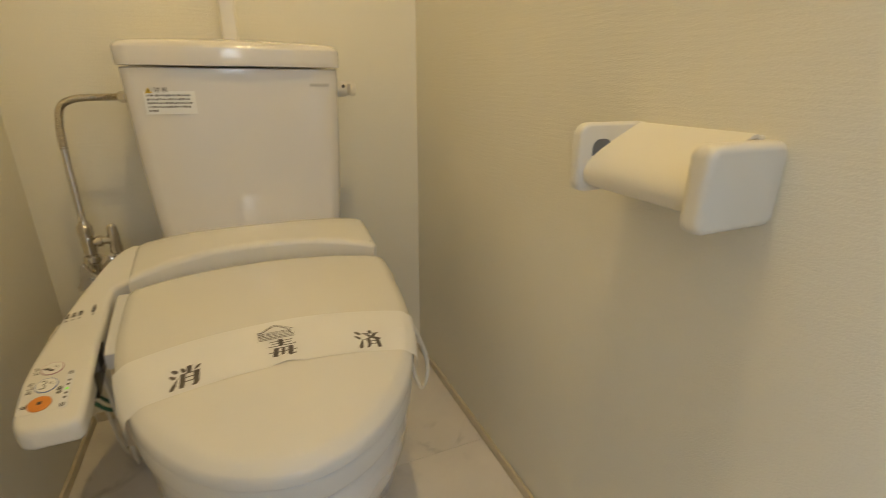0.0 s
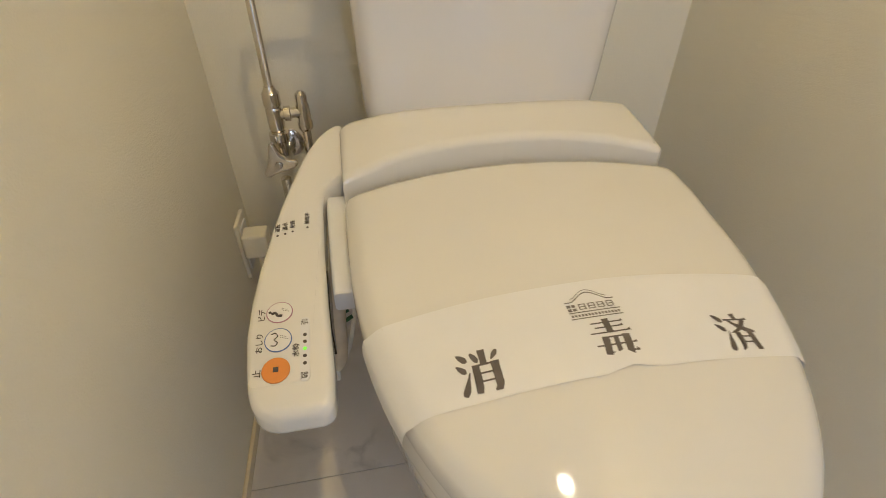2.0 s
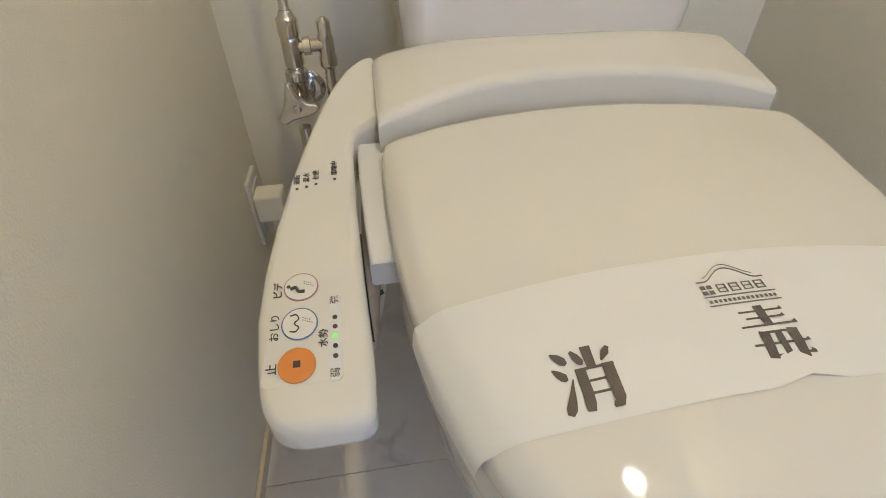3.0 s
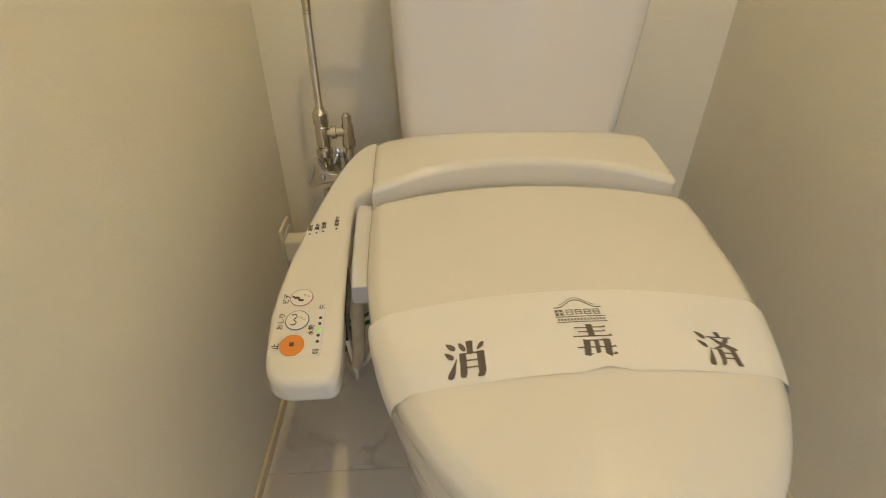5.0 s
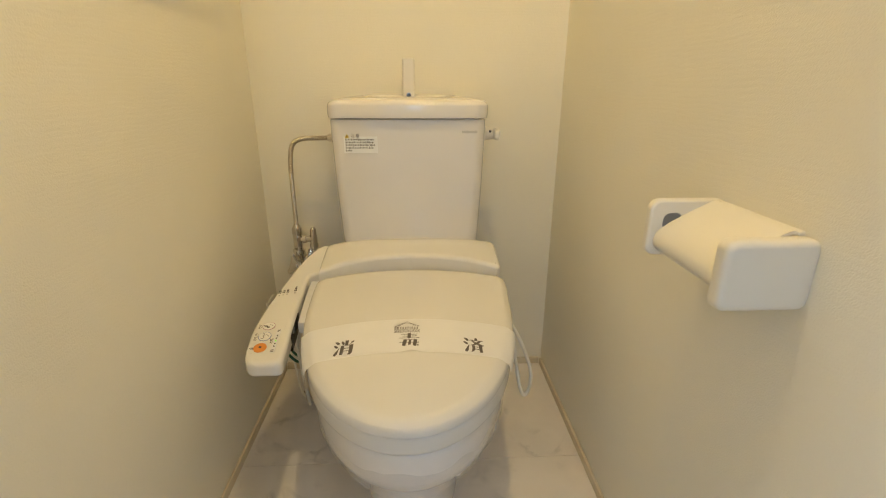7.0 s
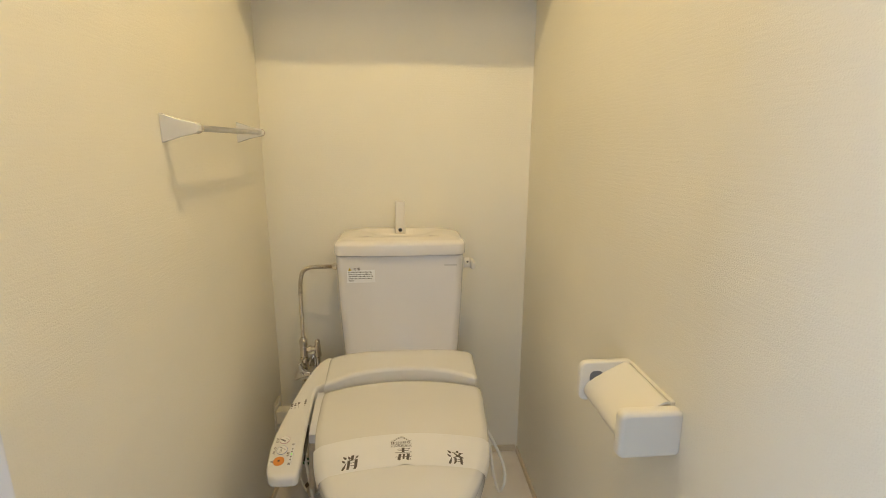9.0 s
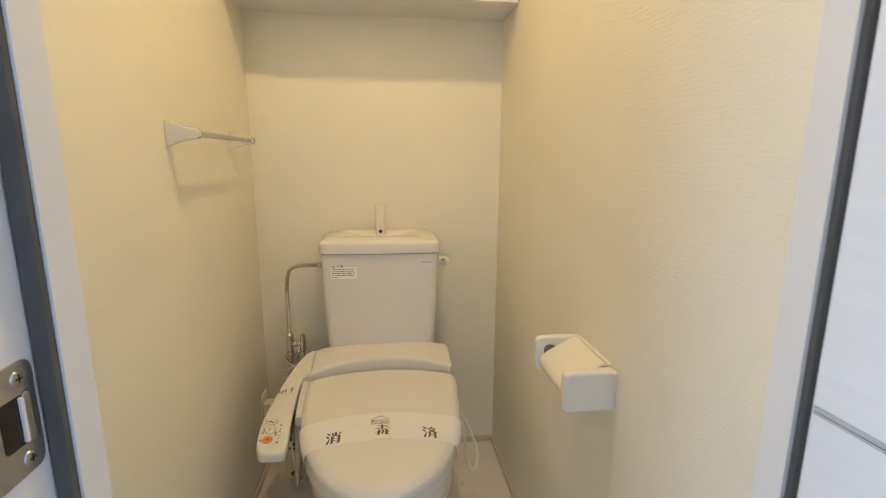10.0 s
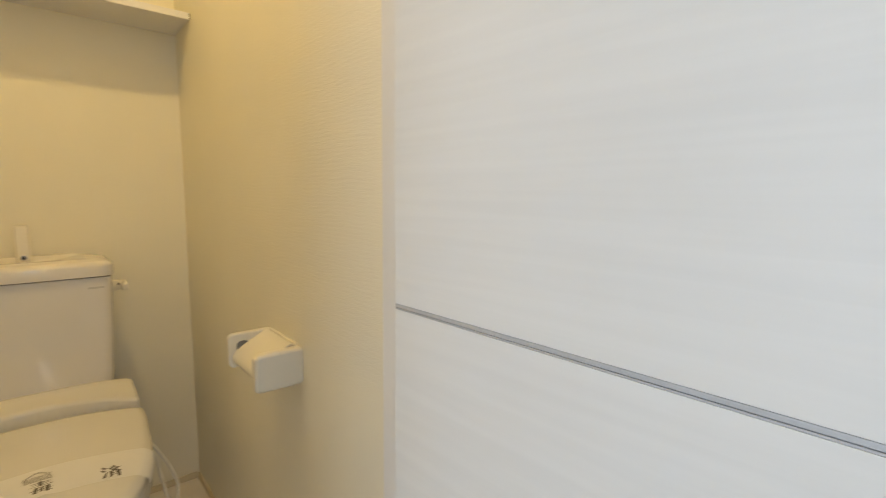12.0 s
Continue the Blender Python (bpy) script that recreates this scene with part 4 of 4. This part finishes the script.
def cables():
    part("earth_wire", tube([(-0.318, -0.325, 0.262), (-0.300, -0.330, 0.242), (-0.285, -0.328, 0.232), (-0.262, -0.320, 0.228), (-0.235, -0.31, 0.235)], 0.0034, 8, 8), GREEN, toilet, "green earth wire")
    part("earth_wire", tube([(-0.310, -0.318, 0.268), (-0.292, -0.322, 0.248), (-0.270, -0.316, 0.238), (-0.240, -0.305, 0.245)], 0.0030, 8, 8), GREEN, toilet, "green earth wire")
    part("drain_hose", tube([(-0.236, -0.36, 0.415), (-0.240, -0.40, 0.385), (-0.246, -0.405, 0.33), (-0.256, -0.38, 0.22), (-0.285, -0.28, 0.09), (-0.308, -0.20, 0.030), (-0.320, -0.158, 0.013)], 0.0095, 12, 8), BEIGE, toilet, "beige flexible hose hanging beside the bowl")
    part("drain_hose", tube([(-0.300, -0.30, 0.36), (-0.285, -0.33, 0.25), (-0.268, -0.35, 0.15), (-0.29, -0.26, 0.05), (-0.312, -0.17, 0.008)], 0.0040, 10, 8), CORD, toilet, "thin pale tube")
    part("hose_end", turned([(0, 0.010), (0.004, 0.0135), (0.022, 0.0135), (0.026, 0.010)], (-0.3155, -0.172, 0.0145), (-0.28, 0.95, 0.0), 14), mat("brown_clip", (0.16, 0.11, 0.07), 0.5), toilet, "brown hose end fitting")
    part("cord_loop", tube([(0.212, -0.44, 0.405), (0.224, -0.448, 0.398), (0.243, -0.450, 0.365), (0.264, -0.450, 0.318), (0.279, -0.450, 0.270), (0.2790, -0.450, 0.228), (0.2700, -0.450, 0.205), (0.2620, -0.450, 0.212), (0.252, -0.450, 0.245), (0.2420, -0.450, 0.300), (0.232, -0.448, 0.365), (0.212, -0.44, 0.392)], 0.0042, 10, 8), CORD, toilet, "thin ivory cord hanging in a loop")


cables()


# ---- paper holder ----
def paper_holder():
    h = thing("paper_holder", (X1, -0.86, 0.66), "white plastic toilet paper holder with closed cover, empty", "paper holder")
    side = Matrix(((1, 0, 0, 0), (0, 0, 1, 0), (0, 1, 0, 0), (0, 0, 0, 1)))

    def cheek(x0, x1, z0, z1, y0, y1, r, bev, label):
        bm = slab(round_rect((x0 + x1) / 2, (z0 + z1) / 2, x1 - x0, z1 - z0, r), y0, y1, bev, 4)
        bmesh.ops.transform(bm, matrix=side, verts=bm.verts)
        return part("side_arm", bm, HOLDER, h, label)

    cheek(0.335, X1 + 0.004, 0.673, 0.7525, -0.948, -0.924, 0.012, 0.008, "thick rounded end cheek")
    far = cheek(0.333, X1 + 0.004, 0.680, 0.7575, -0.787, -0.772, 0.014, 0.004, "rounded end cheek")
    bm = slab(round_rect(0.3640, 0.7270, 0.026, 0.026, 0.010), 0.0, 0.002, 0.0006, 2)
    bmesh.ops.transform(bm, matrix=Matrix.Translation((0, -0.7885, 0)) @ side, verts=bm.verts)
    part("spring_latch", bm, mat("grey_latch", (0.16, 0.165, 0.18), 0.4), far, "dark grey spring latch")
    part("back_plate", box(X1 - 0.0075, X1 + 0.001, -0.924, -0.785, 0.684, 0.7550, 0.003, 3), HOLDER, h)
    prof = [(0.4225, 0.7550), (0.4195, 0.7568), (0.4130, 0.7555), (0.395, 0.7465), (0.375, 0.7360), (0.360, 0.7275), (0.350, 0.7200), (0.3435, 0.7120), (0.3408, 0.7030), (0.3425, 0.6950), (0.3480, 0.6890), (0.3550, 0.6865)]
    inner = [(0.4215, 0.7520), (0.4190, 0.7533), (0.4140, 0.7522), (0.396, 0.7432), (0.376, 0.7328), (0.3615, 0.7245), (0.3525, 0.7175), (0.3465, 0.7105), (0.3442, 0.7030), (0.3455, 0.6968), (0.3500, 0.6920), (0.3555, 0.6900)]
    bm = loft([[(x, y, z) for x, z in prof + inner[::-1]] for y in (-0.9255, -0.7875)])
    part("cover", bm, HOLDER, h, "curved hinged cover")
    part("core_rod", turned([(0, 0.008), (0.132, 0.008)], (0.383, -0.920, 0.712), (0, 1, 0), 14), HOLDER, h)
    return h


paper_holder()


# ---- towel rail ----
def towel_rail():
    r = thing("towel_rail", (X0, -0.42, 1.18), "satin steel towel rail on two wedge brackets", "towel rail")
    for y in (-0.622, -0.215):
        bm = slab([(X0, -0.0265), (X0, 0.0265), (X0 + 0.030, 0.0165), (X0 + 0.062, 0.0095), (X0 + 0.068, 0.005), (X0 + 0.068, -0.005), (X0 + 0.062, -0.0095), (X0 + 0.030, -0.0165)], -0.0075, 0.0075, 0.002, 2)
        bmesh.ops.transform(bm, matrix=Matrix.Translation((0, y, 1.1755)) @ Matrix(((1, 0, 0, 0), (0, 0, 1, 0), (0, 1, 0, 0), (0, 0, 0, 1))), verts=bm.verts)
        b = part("bracket", bm, GREYPLASTIC, r, "pale satin wedge bracket")
        part("cap_ring", turned([(0, 0.0105), (0.003, 0.0105)], (X0 + 0.060, y + 0.0072, 1.1755), (0, 1, 0), 18), CHROME, b)
        for z in (-0.016, 0.016):
            part("screw_cover", turned([(0, 0.005), (0.002, 0.0045), (0.003, 0.003)], (X0 + 0.012, y + 0.0070, 1.1755 + z), (0, 1, 0), 12), CHROME, b)
    part("bar", turned([(0, 0.0062), (0.392, 0.0062)], (X0 + 0.058, -0.6145, 1.1755), (0, 1, 0), 18), STEEL, r, "slim round bar")
    return r


towel_rail()

# ---- shelf ----
shelf = thing("shelf", (0.0, -0.10, 1.59), "white board shelf spanning wall to wall", "shelf")
part("board", box(X0 + 0.001, X1 - 0.001, -0.196, -0.001, 1.590, 1.610, 0.001), FRAME, shelf)
part("edge_band", box(X0 + 0.001, X1 - 0.001, -0.1985, -0.1962, 1.5905, 1.6095, 0.0005), FRAME, shelf)
part("end_strip", box(X1 - 0.003, X1 - 0.0005, -0.199, -0.196, 1.592, 1.608), mat("brown_end", (0.16, 0.11, 0.06), 0.6), shelf, "narrow dark brown strip at the board's end")

# ---- ceiling downlight ----
light = thing("ceiling_light", (LAMP[0], LAMP[1], TOP - 0.02), "round recessed-style downlight with a white ring", "ceiling light")
bm = bmesh.new()
prof = [(0.0665, -0.002), (0.067, -0.008), (0.070, -0.010), (0.080, -0.010), (0.087, -0.005), (0.088, 0.0)]
n = 40
loft([[Vector((LAMP[0] + r * math.cos(2 * math.pi * i / n), LAMP[1] + r * math.sin(2 * math.pi * i / n), TOP + z)) for i in range(n)] for r, z in prof], False, bm)
part("ring", bm, FRAME, light)
part("cover", turned([(0, 0.0665), (0.0012, 0.0665)], (LAMP[0], LAMP[1], TOP - 0.0022), (0, 0, 1), 32), HALO, light, "softly glowing lamp cover")
part("diffuser", turned([(0, 0.022), (0.001, 0.022)], (LAMP[0], LAMP[1], TOP - 0.0035), (0, 0, 1), 32), GLOW, light, "glowing diffuser")
